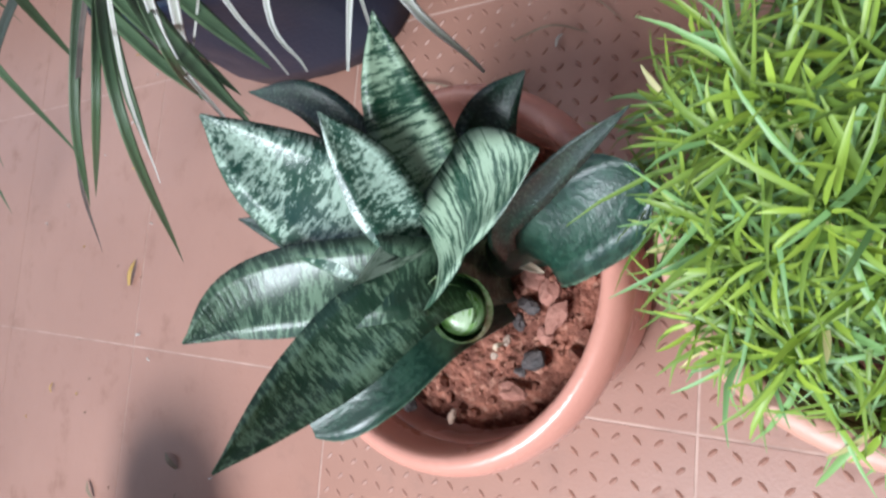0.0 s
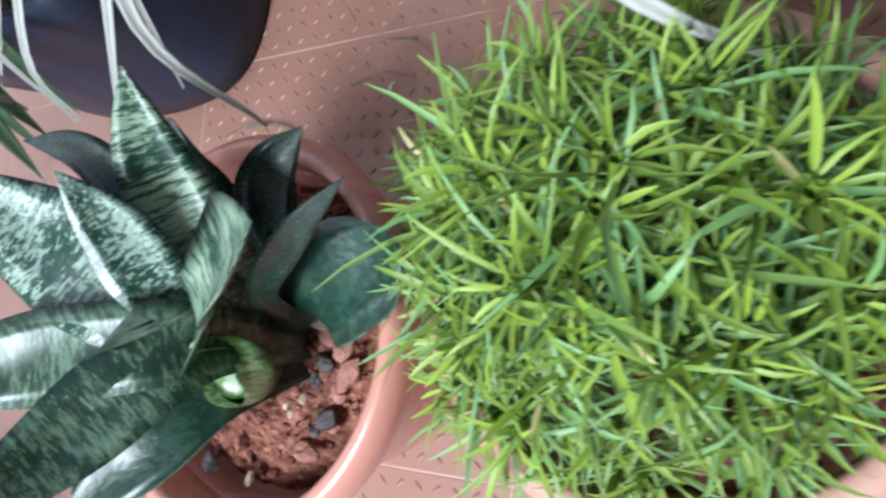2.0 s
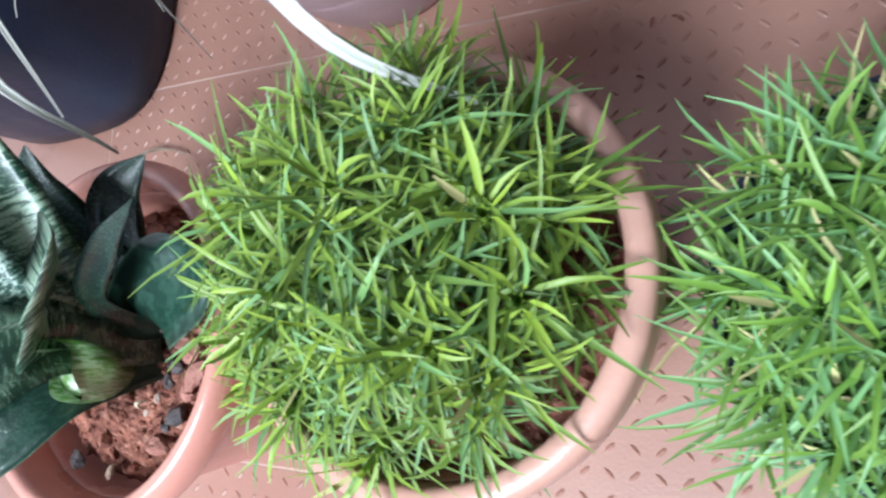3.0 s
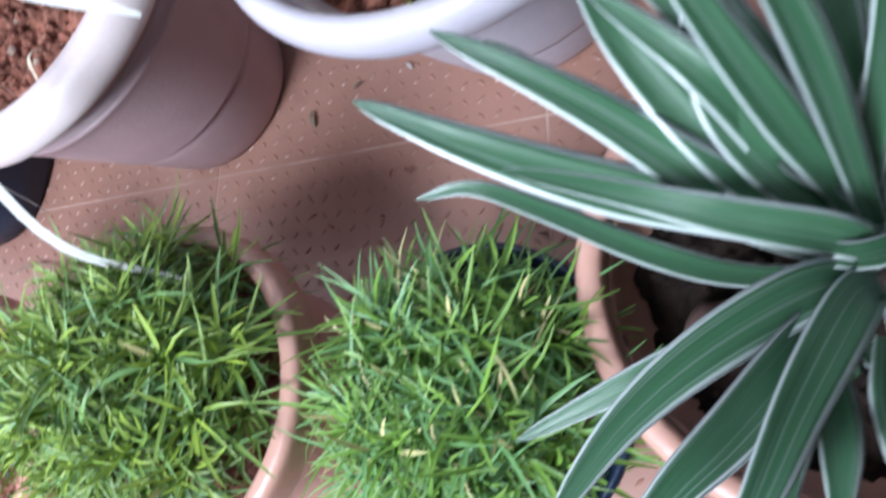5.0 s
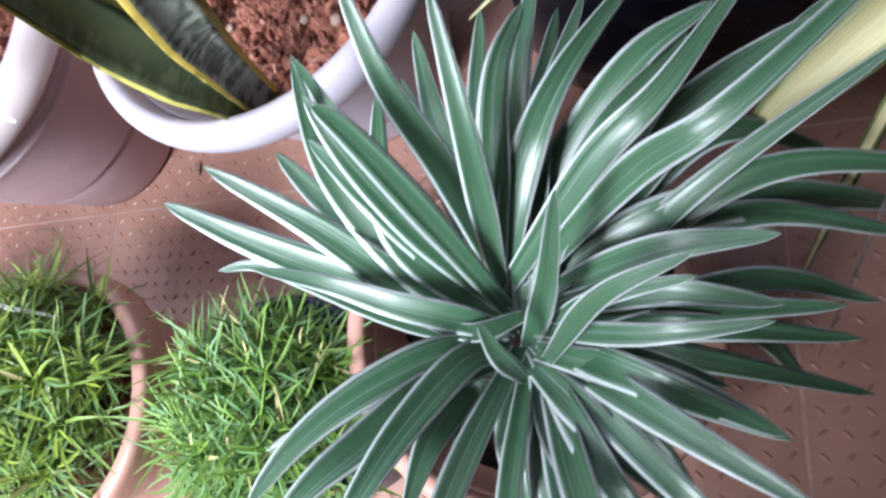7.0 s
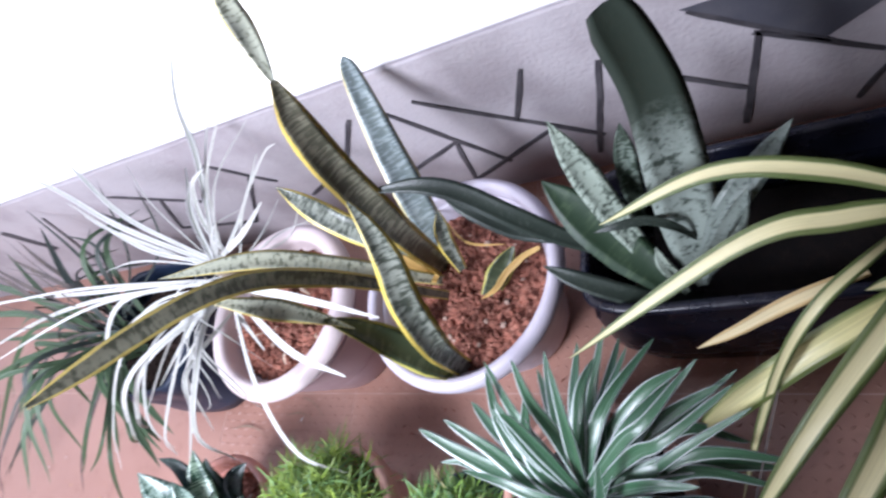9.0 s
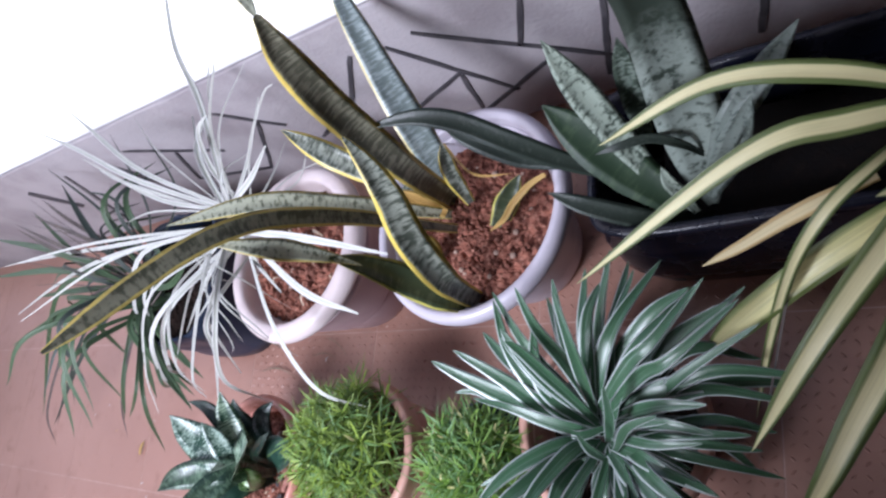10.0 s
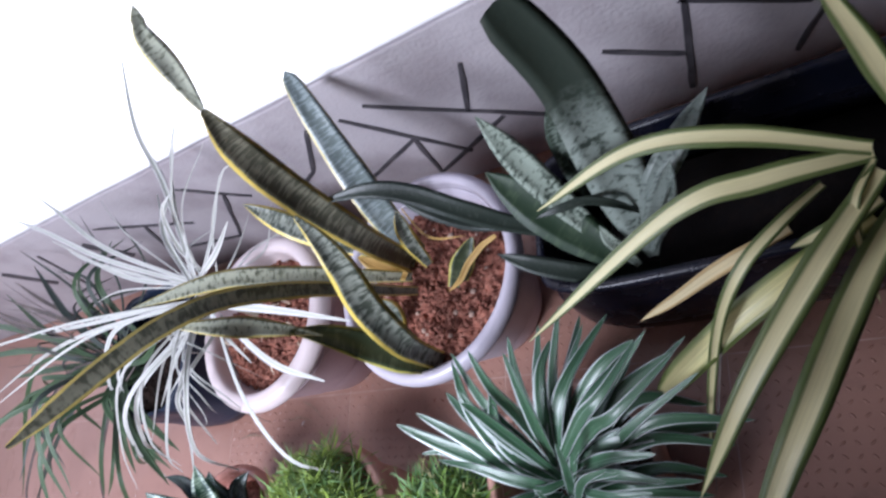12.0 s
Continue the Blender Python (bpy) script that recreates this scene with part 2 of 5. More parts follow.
MAT = {
    "tile": tile_material(),
    "grout": worn("dusty_grout", (0.52, 0.36, 0.30), (0.36, 0.24, 0.20), 0.85, 30.0),
    "plaster": worn("grey_lilac_plaster", (0.43, 0.395, 0.405), (0.30, 0.265, 0.275), 0.75, 7.0, 180.0, 0.0012, 0.3),
    "line": worn("black_paint", (0.040, 0.036, 0.042), (0.09, 0.082, 0.088), 0.75, 40.0),
    "slate": worn("slate_grey_paint", (0.060, 0.060, 0.075), (0.085, 0.082, 0.095), 0.7, 20.0),
    "terrace": worn("sunlit_pale_concrete", (0.80, 0.79, 0.76), (0.70, 0.69, 0.67), 0.8, 4.0),
    "yard": worn("bare_earth", (0.36, 0.27, 0.21), (0.28, 0.20, 0.15), 0.9, 1.5, 60.0, 0.004, 0.2),
    # for the unseen roof and walls, kept dark to limit bounced light
    "roof": worn("shade_roof_underside", (0.18, 0.162, 0.150), (0.14, 0.126, 0.118), 0.8, 3.0),
    "house": worn("shade_wall_plaster", (0.16, 0.130, 0.116), (0.125, 0.102, 0.092), 0.8, 3.0),
    "clay": worn("orange_clay_plastic", (0.60, 0.285, 0.222), (0.53, 0.245, 0.188), 0.27, 14.0, 300.0, 0.0002),
    "pale_clay": worn("pale_clay_plastic", (0.58, 0.335, 0.260), (0.48, 0.26, 0.195), 0.34, 14.0, 300.0, 0.0002),
    "mauve": worn("mauve_plastic", (0.45, 0.320, 0.328), (0.39, 0.270, 0.280), 0.42, 12.0, 300.0, 0.0002),
    # paler mauve for the rim: the light it catches is put into the colour
    "lit_mauve_rim": worn("lit_mauve_plastic_rim", (0.70, 0.60, 0.59), (0.62, 0.52, 0.51), 0.36, 12.0, 300.0, 0.0002),
    "lavender": worn("lavender_grey_plastic", (0.54, 0.50, 0.555), (0.47, 0.43, 0.49), 0.34, 12.0, 300.0, 0.0002),
    "black": worn("blue_black_plastic", (0.011, 0.021, 0.046), (0.019, 0.027, 0.052), 0.40, 16.0, spec=0.42),
    "dusty_black": worn("dusty_black_plastic_rim", (0.005, 0.006, 0.013), (0.012, 0.011, 0.016), 0.24, 22.0, spec=0.34),
    "maroon": worn("maroon_plastic", (0.10, 0.022, 0.026), (0.075, 0.016, 0.020), 0.42, 12.0),
    "grey": worn("pale_grey_plastic", (0.34, 0.32, 0.32), (0.27, 0.25, 0.25), 0.45, 12.0),
    "soil": soil_material(),
    # dark soils: the shade inside rosette pot and planter is put into the colour
    "dark_shaded_soil": worn("dark_shaded_soil", (0.014, 0.009, 0.007), (0.032, 0.019, 0.015), 0.95, 60.0, 300.0, 0.002, 0.2),
    "shade_black_soil": worn("shade_black_soil", (0.005, 0.004, 0.004), (0.011, 0.008, 0.007), 0.95, 60.0, 300.0, 0.002, 0.15),
    "pebble": worn("pale_pebble", (0.36, 0.23, 0.17), (0.48, 0.38, 0.31), 0.8, 90.0),
    "grit": worn("dark_grit", (0.045, 0.036, 0.036), (0.14, 0.11, 0.105), 0.7, 120.0, 500.0, 0.001),
    "lump": worn("clay_lump", (0.40, 0.185, 0.140), (0.27, 0.115, 0.085), 0.85, 90.0, 400.0, 0.001),
    "pale_root": worn("pale_root", (0.62, 0.52, 0.40), (0.50, 0.36, 0.24), 0.7, 90.0),
    "stump": worn("old_stump", (0.075, 0.042, 0.034), (0.12, 0.075, 0.06), 0.8, 80.0),
    "bark": worn("dry_stem", (0.20, 0.15, 0.10), (0.30, 0.25, 0.18), 0.8, 60.0),
    "nest": speckled("nest_leaf", (0.015, 0.052, 0.034), (0.34, 0.44, 0.36), 0.46, 0.26, 390.0, 55.0, margin=(0.05, 0.10, 0.06), wide=8.0),
    "nest_banded": speckled("nest_leaf_banded", (0.013, 0.048, 0.028), (0.31, 0.41, 0.29), 0.50, 0.28, 360.0, 48.0, margin=(0.05, 0.10, 0.06), wide=2.6),
    "nest_deep": speckled("nest_leaf_deep", (0.015, 0.040, 0.023), (0.13, 0.20, 0.13), 0.40, 0.36, 420.0, wide=4.0),
    "nest_plain": speckled("nest_leaf_plain", (0.009, 0.032, 0.021), (0.025, 0.064, 0.042), 0.42, 0.36, 200.0, margin=(0.12, 0.20, 0.13)),
    "nest_dark": speckled("nest_leaf_dark", (0.008, 0.022, 0.017), (0.028, 0.060, 0.042), 0.35, 0.26),
    "nest_pale": speckled("nest_leaf_pale", (0.10, 0.15, 0.10), (0.29, 0.35, 0.28), 0.75, 0.33, 90.0),
    "nest_bud": speckled("nest_leaf_young", (0.20, 0.36, 0.09), (0.52, 0.62, 0.44), 0.55, 0.22, 420.0, margin=(0.20, 0.36, 0.05)),
    "gold": banded("gold_edged_leaf", (0.078, 0.090, 0.068), (0.36, 0.385, 0.32), 0.92, (0.72, 0.56, 0.11), 0.76, 0.32, 190.0, 1.8),
    "gold_light": banded("gold_edged_leaf_light", (0.13, 0.14, 0.095), (0.55, 0.57, 0.44), 1.15, (0.64, 0.52, 0.16), 0.82, 0.34, 230.0, 2.5),
    "gold_back": banded("gold_edged_leaf_back", (0.088, 0.088, 0.060), (0.26, 0.255, 0.185), 0.80, (0.70, 0.54, 0.12), 0.77, 0.40, 190.0, 1.4),
    "gold_base": banded("gold_edged_leaf_foot", (0.042, 0.058, 0.030), (0.095, 0.112, 0.062), 0.65, (0.50, 0.46, 0.11), 0.84, 0.34, 120.0, 1.4),
    "gold_long": banded("gold_edged_leaf_long", (0.085, 0.088, 0.060), (0.27, 0.265, 0.190), 0.95, (0.70, 0.56, 0.16), 0.70, 0.38, 190.0, 1.4),
    # paler, bluer copy: grazing sky sheen put into the leaf colour
    "gold_sheen": banded("gold_edged_leaf_sheen", (0.17, 0.205, 0.195), (0.37, 0.425, 0.42), 0.85, (0.64, 0.54, 0.24), 0.87, 0.30, 210.0, 1.8),
    "gold_dry": striped("gold_leaf", (0.50, 0.30, 0.08), (0.62, 0.42, 0.12), 0.3, 0.8, 0.5),
    "mottled": banded("mottled_leaf", (0.040, 0.056, 0.040), (0.21, 0.255, 0.21), 0.72, None, 0.9, 0.42, 150.0, 2.4),
    "mottled_dark": banded("mottled_dark_leaf", (0.024, 0.033, 0.025), (0.052, 0.064, 0.050), 0.45, None, 0.9, 0.40, 240.0, 4.0),
    "mottled_tall": banded("mottled_tall_leaf", (0.042, 0.056, 0.044), (0.30, 0.345, 0.30), 1.25, None, 0.9, 0.42, 120.0, 5.0, upper=((0.032, 0.044, 0.033), 0.195, 0.255)),
    "mottled_lobe": banded("mottled_lobe_leaf", (0.075, 0.095, 0.080), (0.215, 0.25, 0.22), 1.15, None, 0.9, 0.42, 130.0, 4.0),
    "mottled_green": banded("mottled_green_leaf", (0.020, 0.040, 0.019), (0.046, 0.074, 0.036), 0.6, None, 0.9, 0.50, 150.0, 2.0),
    "mottled_pale": banded("mottled_pale_leaf", (0.055, 0.072, 0.055), (0.37, 0.43, 0.35), 1.10, None, 0.9, 0.45, 190.0, 4.5),
    "edged": striped("white_edged_leaf", (0.062, 0.152, 0.074), (0.74, 0.81, 0.79), 0.78, 0.84, 0.27, 0.46, 0.02, 0.20, 0.9),
    "cream": striped("cream_striped_leaf", (0.74, 0.68, 0.37), (0.100, 0.145, 0.038), 0.42, 0.62, 0.34, 0.30, 0.12),
    "cream_broad": striped("broad_cream_striped_leaf", (0.70, 0.65, 0.30), (0.135, 0.185, 0.040), 0.42, 0.80, 0.34, 0.45),
    "dead": worn("dead_stalk", (0.085, 0.070, 0.065), (0.14, 0.115, 0.10), 0.8, 60.0),
    "dry": striped("dry_striped_leaf", (0.70, 0.60, 0.34), (0.56, 0.40, 0.17), 0.4, 0.7, 0.55),
    "pale": striped("pale_leaf", (0.50, 0.52, 0.45), (0.70, 0.69, 0.66), 0.2, 0.55, 0.45, 0.2),
    "grass": striped("grass_leaf", (0.060, 0.105, 0.050), (0.085, 0.135, 0.064), 0.3, 0.8, 0.42),
    "grass_dark": striped("dark_grass_leaf", (0.040, 0.055, 0.045), (0.060, 0.075, 0.060), 0.3, 0.8, 0.5),
    # second colour: low leaves, duller and also darkened for shade within the tuft
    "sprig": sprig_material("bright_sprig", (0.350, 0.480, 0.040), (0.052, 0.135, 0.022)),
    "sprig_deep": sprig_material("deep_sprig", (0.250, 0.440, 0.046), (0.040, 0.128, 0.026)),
}


# ---------------------------------------------------------------- makers
def mesh_of(name, bm, material, smooth=True):
    me = bpy.data.meshes.new(name)
    bm.normal_update()
    bm.to_mesh(me)
    bm.free()
    me.materials.append(MAT[material])
    if smooth and material != "soil":
        me.shade_smooth()
    return me


def part(name, bm, material, parent, label="", smooth=True):
    ob = new(name, bm if isinstance(bm, bpy.types.Mesh) else mesh_of(name, bm, material, smooth))
    ob.parent = parent
    return tagged(ob, label)


def thing(name, x, y, z, label, category, group="", kind=""):
    ob = new(name)
    ob.location = (x, y, z)
    ob.empty_display_size = 0.05
    return tagged(ob, label, category, group, kind)


def box(bm, x0, x1, y0, y1, z0, z1, bevel=0.0):
    m = Matrix.LocRotScale(((x0 + x1) / 2, (y0 + y1) / 2, (z0 + z1) / 2), None, (x1 - x0, y1 - y0, z1 - z0))
    made = bmesh.ops.create_cube(bm, size=1, matrix=m)
    if bevel:
        edges = list({e for v in made["verts"] for e in v.link_edges})
        bmesh.ops.bevel(bm, geom=edges, offset=bevel, segments=2, affect="EDGES", profile=0.5)
    return bm


def lathe(profile, seg=72, wave=0.0, caps=True):
    """A turned body from (radius, height) pairs, open or closed as the profile goes."""
    bm = bmesh.new()
    rings = []
    for r, z in profile:
        rings.append([bm.verts.new((r * (1 + wave * math.sin(9 * a + 40 * z)) * math.cos(a), r * (1 + wave * math.sin(7 * a)) * math.sin(a), z)) for a in (math.tau * i / seg for i in range(seg))])
    for a, b in zip(rings, rings[1:]):
        for i in range(seg):
            j = (i + 1) % seg
            bm.faces.new((a[i], a[j], b[j], b[i]))
    if caps:
        bm.faces.new(rings[0][::-1])
        bm.faces.new(rings[-1])
    return bm


def rounded(points, n=5):
    """Rounds the corners of a profile by cutting each twice."""
    for _ in range(2):
        out = [points[0]]
        for (a, b), (c, d) in zip(points, points[1:]):
            out += [(a * 0.75 + c * 0.25, b * 0.75 + d * 0.25), (a * 0.25 + c * 0.75, b * 0.25 + d * 0.75)]
        points = out + [points[-1]]
    return points


def pot_with_rim(owner, profile, i, j, material, label, rim_label):
    """A turned pot; the stretch i to j of its profile is the rim, a ring of its own that sits on the body."""
    pot = part("pot", lathe(rounded(profile[:i + 1] + profile[j:])), material, owner, label)
    part("rim", lathe(rounded(profile[i:j + 1] + [profile[i]]), caps=False), material, pot, rim_label)
    return pot


def soil_bed(radius, height, seed, clods=60, sink=0.010, lumpy=1.0):
    """A crumbly bed of soil: an uneven mound that sinks towards the rim, with clods and crumbs on it."""
    bm = bmesh.new()
    rng = random.Random(seed)
    rings, seg = 44, 150

    def level(p):
        k = min(1, p.length / radius)
        lump = noise.noise(p * 38 + Vector((seed, 0, 0))) * 0.010 + noise.noise(p * 120 + Vector((0, seed, 0))) * 0.007 + noise.noise(p * 290) * 0.0045
        return height + lumpy * lump * (1 - 0.35 * k) - sink * k ** 5 + 0.004 * (1 - k)

    grid = [[bm.verts.new((0, 0, level(Vector((0, 0, 0)))))]]
    for i in range(1, rings + 1):
        r = radius * i / rings
        ring = [Vector((r * math.cos(a), r * math.sin(a), 0)) for a in (math.tau * j / seg for j in range(seg))]
        grid.append([bm.verts.new((p.x, p.y, level(p))) for p in ring])
    for j in range(seg):
        bm.faces.new((grid[0][0], grid[1][j], grid[1][(j + 1) % seg]))
    for a, b in zip(grid[1:], grid[2:]):
        for j in range(seg):
            k = (j + 1) % seg
            bm.faces.new((a[j], b[j], b[k], a[k]))
    ball = bmesh.new()
    bmesh.ops.create_icosphere(ball, subdivisions=1, radius=1)
    shape = [v.co.copy() for v in ball.verts]
    tris = [[v.index for v in f.verts] for f in ball.faces]
    ball.free()
    for _ in range(clods * 3):
        r, a = radius * 0.95 * math.sqrt(rng.random()), rng.random() * math.tau
        s = rng.choice((0.0012, 0.0016, 0.0022, 0.003, 0.0045, 0.006)) * rng.uniform(0.8, 1.2)
        p = Vector((r * math.cos(a), r * math.sin(a), 0))
        m = pose(p.x, p.y, level(p) + s * 0.25, rng.uniform(0, 90), rng.uniform(0, 90), rng.uniform(0, 360)) @ Matrix.Diagonal((s, s * rng.uniform(0.6, 1), s * rng.uniform(0.45, 0.8), 1))
        vs = [bm.verts.new(m @ (q * rng.uniform(0.75, 1.15))) for q in shape]
        for t in tris:
            bm.faces.new([vs[i] for i in t])
    return bm


def pebbles(owner, radius, height, count, seed):
    rng = random.Random(seed)
    bm = bmesh.new()
    bmesh.ops.create_icosphere(bm, subdivisions=1, radius=1)
    for v in bm.verts:
        v.co *= rng.uniform(0.8, 1.1)
    me = mesh_of("pebble", bm, "pebble")
    for _ in range(count):
        r, a, s = radius * 0.9 * math.sqrt(rng.random()), rng.random() * math.tau, rng.uniform(0.0025, 0.006)
        ob = part("pebble", me, "pebble", owner)
        ob.matrix_basis = pose(r * math.cos(a), r * math.sin(a), height + s * 0.5, 0, 0, rng.uniform(0, 360)) @ Matrix.Diagonal((s, s * 0.8, s * 0.6, 1))


def along(points, s):
    """A smooth curve through the points, s from 0 to 1."""
    p = [2 * points[0] - points[1], *points, 2 * points[-1] - points[-2]]
    n = len(points) - 1
    i = min(int(s * n), n - 1)
    t = s * n - i
    a, b, c, d = p[i:i + 4]
    return 0.5 * (2 * b + (c - a) * t + (2 * a - 5 * b + 4 * c - d) * t * t + (3 * b - a - 3 * c + d) * t ** 3)


def taper_sword(s):
    return (0.55 + 0.45 * min(1, s / 0.35)) * (1 - max(0, (s - 0.55) / 0.45) ** 2.2)


def taper_foot(s):
    return (0.16 + 0.84 * math.sin(min(1, s / 0.42) * math.pi / 2)) * (1 - 0.30 * max(0, (s - 0.5) / 0.5) - 0.16 * max(0, (s - 0.93) / 0.07) ** 2)


def taper_broad(s):
    return (0.40 + 0.60 * math.sin(min(1, s / 0.6) * math.pi / 2)) * (1 - max(0, (s - 0.7) / 0.3) ** 3 * 0.7)


def taper_nest(s):
    return (0.46 + 0.54 * math.sin(min(1, s / 0.62) * math.pi / 2)) * (1 - max(0, (s - 0.52) / 0.48) ** 1.7)


def taper_late(s):
    return (0.34 + 0.66 * math.sin(min(1, s / 0.66) * math.pi / 2)) * (1 - max(0, (s - 0.72) / 0.28) ** 1.8)


def taper_strap(s):
    return (0.62 + 0.38 * min(1, s / 0.3)) * (1 - max(0, (s - 0.45) / 0.55) ** 2.6)


def taper_ribbon(s):
    return (0.66 + 0.34 * min(1, s / 0.3)) * (1 - 0.60 * max(0, (s - 0.40) / 0.60) ** 1.5 - 0.36 * max(0, (s - 0.80) / 0.20) ** 1.6)


def taper_end(s):
    return 0.22 + 0.78 * math.sin(math.pi * min(1, s * 1.15)) ** 0.8 if s < 0.8 else 0.62 * (1 - (s - 0.8) / 0.2) ** 0.8 + 0.03


def taper_long(s):
    return (0.55 + 0.45 * min(1, s / 0.35)) * (1 - max(0, (s - 0.84) / 0.16) ** 2 * 0.8)


def taper_edged(s):
    return (0.62 + 0.38 * min(1, s / 0.3)) * (1 - 0.74 * max(0, (s - 0.36) / 0.64) ** 1.4 - 0.22 * max(0, (s - 0.90) / 0.10) ** 2)


def taper_thin(s):
    return (0.70 + 0.30 * min(1, s / 0.3)) * (1 - max(0, (s - 0.4) / 0.6) ** 1.6 * 0.8)


def taper_base(s):
    return (0.62 + 0.38 * min(1, s / 0.4)) * (1 - max(0, (s - 0.5) / 0.5) ** 1.6 * 0.9)


def taper_half(s):
    return min(1, 0.04 + 1.7 * s) * (1 - max(0, (s - 0.35) / 0.65) ** 2.2)


def taper_silver(s):
    return (0.66 + 0.34 * math.sin(min(1, s / 0.5) * math.pi / 2)) * (1 - 0.55 * max(0, (s - 0.4) / 0.6) ** 1.2 - 0.38 * max(0, (s - 0.93) / 0.07) ** 2)


def taper_twist(s):
    return (0.60 + 0.40 * min(1, s / 0.4)) * (1 - 0.80 * max(0, (s - 0.6) / 0.4) ** 2)


def taper_blunt(s):
    return (0.6 + 0.4 * min(1, s / 0.4)) * (1 - max(0, (s - 0.82) / 0.18) ** 2.5 * 0.75)


def blade(points, width, face, taper, channel=0.18, thick=0.0012, twist=0.0, segments=18, ripple=0.0):
    """A leaf with two skins, channelled along its midrib, that runs through the points. uv: across, and metres along."""
    points = [Vector(p) for p in points]
    face = Vector(face)
    bm = bmesh.new()
    uv = bm.loops.layers.uv.new("UVMap")
    length = sum((b - a).length for a, b in zip(points, points[1:]))
    marks = (-1.0, -0.55, 0.0, 0.55, 1.0)
    top, under, where = [], [], {}
    phase = (points[-1].x * 91 + points[-1].y * 57) % math.tau
    for i in range(segments + 1):
        s = i / segments
        p = along(points, s)
        t = (along(points, min(1, s + 0.02)) - along(points, max(0, s - 0.02))).normalized()
        side = t.cross(face).normalized()
        side = Matrix.Rotation(radians(twist) * s, 3, t) @ side
        up = side.cross(t).normalized()
        w = width / 2 * max(taper(s), 0.03)
        row, low = [], []
        for u in marks:
            lift = channel * w * (u * u - 0.4) + ripple * w * abs(u) * math.sin(phase + s * 15 + (1.5 if u > 0 else 0))
            v = bm.verts.new(p + side * (u * w) + up * lift)
            where[v] = ((u + 1) / 2, s * length)
            row.append(v)
            if abs(u) < 1:
                v = bm.verts.new(p + side * (u * w) + up * (lift - thick * (1 - u * u) * min(1, w / (width / 2) + 0.1)))
                where[v] = ((u + 1) / 2, s * length)
                low.append(v)
        top.append(row)
        under.append([row[0], *low, row[-1]])
    for rows, turn in ((top, 1), (under, -1)):
        for a, b in zip(rows, rows[1:]):
            for j in range(4):
                quad = (a[j], a[j + 1], b[j + 1], b[j])
                bm.faces.new(quad[::turn])
    for f in bm.faces:
        for loop in f.loops:
            loop[uv].uv = where[loop.vert]
    return bm


def hang(name, bm, material, owner, label=""):
    """A leaf of owner, given in world places."""
    bmesh.ops.translate(bm, vec=-owner.location, verts=bm.verts)
    return part(name, bm, material, owner, label)


def banded_leaf(owner, points, width, face, look_="nest"):
    m = {"nest": "nest", "deep": "nest_deep", "dark": "nest_dark", "blunt_dark": "nest_dark", "pale": "nest_pale", "broad": "nest_plain", "banded": "nest_banded", "banded_broad": "nest_banded"}[look_]
    form = {"broad": taper_broad, "blunt_dark": taper_broad, "banded_broad": taper_late}.get(look_, taper_nest)
    hang("leaf", blade(points, width, face, form, 0.30, 0.0025, segments=26, ripple=0.05), m, owner)


def white_edged_leaf(owner, points, width, face):
    hang("leaf", blade(points, width * 1.30, face, taper_edged, 0.34, 0.0010, segments=22, ripple=0.04), "edged", owner)


def gold_edged_leaf(owner, points, width, face, look_="gold"):
    m = {"back": "gold_back", "light": "gold_light", "dried": "gold_dry", "long": "gold_long", "silver": "gold_sheen", "tip": "gold_light", "base": "gold_base", "half": "gold_light", "kinked": "gold"}.get(look_, "gold")
    hang("leaf", blade(points, width, face, {"tip": taper_end, "long": taper_long, "base": taper_base, "half": taper_half, "silver": taper_silver, "kinked": taper_base, "back": taper_twist}.get(look_, taper_sword), 0.30, 0.0028, segments=24, ripple=0.10), m, owner)


def mottled_leaf(owner, points, width, face, look_="plain"):
    m = {"plain": "mottled", "dark": "mottled_dark", "pale": "mottled_pale", "tall": "mottled_tall", "green": "mottled_green", "lobe": "mottled_lobe"}[look_]
    hang("leaf", blade(points, width, face, taper_foot if look_ == "tall" else taper_sword, 0.30, 0.0025, segments=22, ripple=0.06), m, owner)


def striped_leaf(owner, points, width, face, look_="plain"):
    m = {"plain": "cream", "broad": "cream_broad", "dry": "dry", "dead": "dead"}[look_]
    hang("leaf", blade(points, width * 0.88, face, taper_blunt if look_ == "broad" else taper_ribbon, 0.32, 0.0012, segments=26, ripple=0.03), m, owner)


def pale_leaf(owner, points, width, face):
    hang("leaf", blade(points, width, face, taper_thin, 0.40, 0.0008, segments=20), "pale", owner)


def grass_leaf(owner, points, width, face, look_="plain"):
    m = {"plain": "grass", "dark": "grass_dark", "dead": "dead"}[look_]
    hang("leaf", blade(points, width, face, taper_strap, 0.35, 0.0008, segments=20), m, owner)


# ---------------------------------------------------------------- setting
WALL_Y, WALL_TOP = 0.963, 0.330
TILE_TURN = radians(-2.03)


def wall_block(name, x0, x1, y0, y1, z0, z1, material, label, rough=0.0, step=0.05):
    bm = bmesh.new()
    box(bm, x0, x1, y0, y1, z0, z1)
    ob = new(name, mesh_of(name, bm, material, False))
    return tagged(ob, label, "wall", kind="structure")


wall = wall_block("wall_back", -3.0, 2.2, WALL_Y, 0.990, -0.02, 0.272, "plaster", "low lilac-grey plastered parapet wall with black painted joint lines")


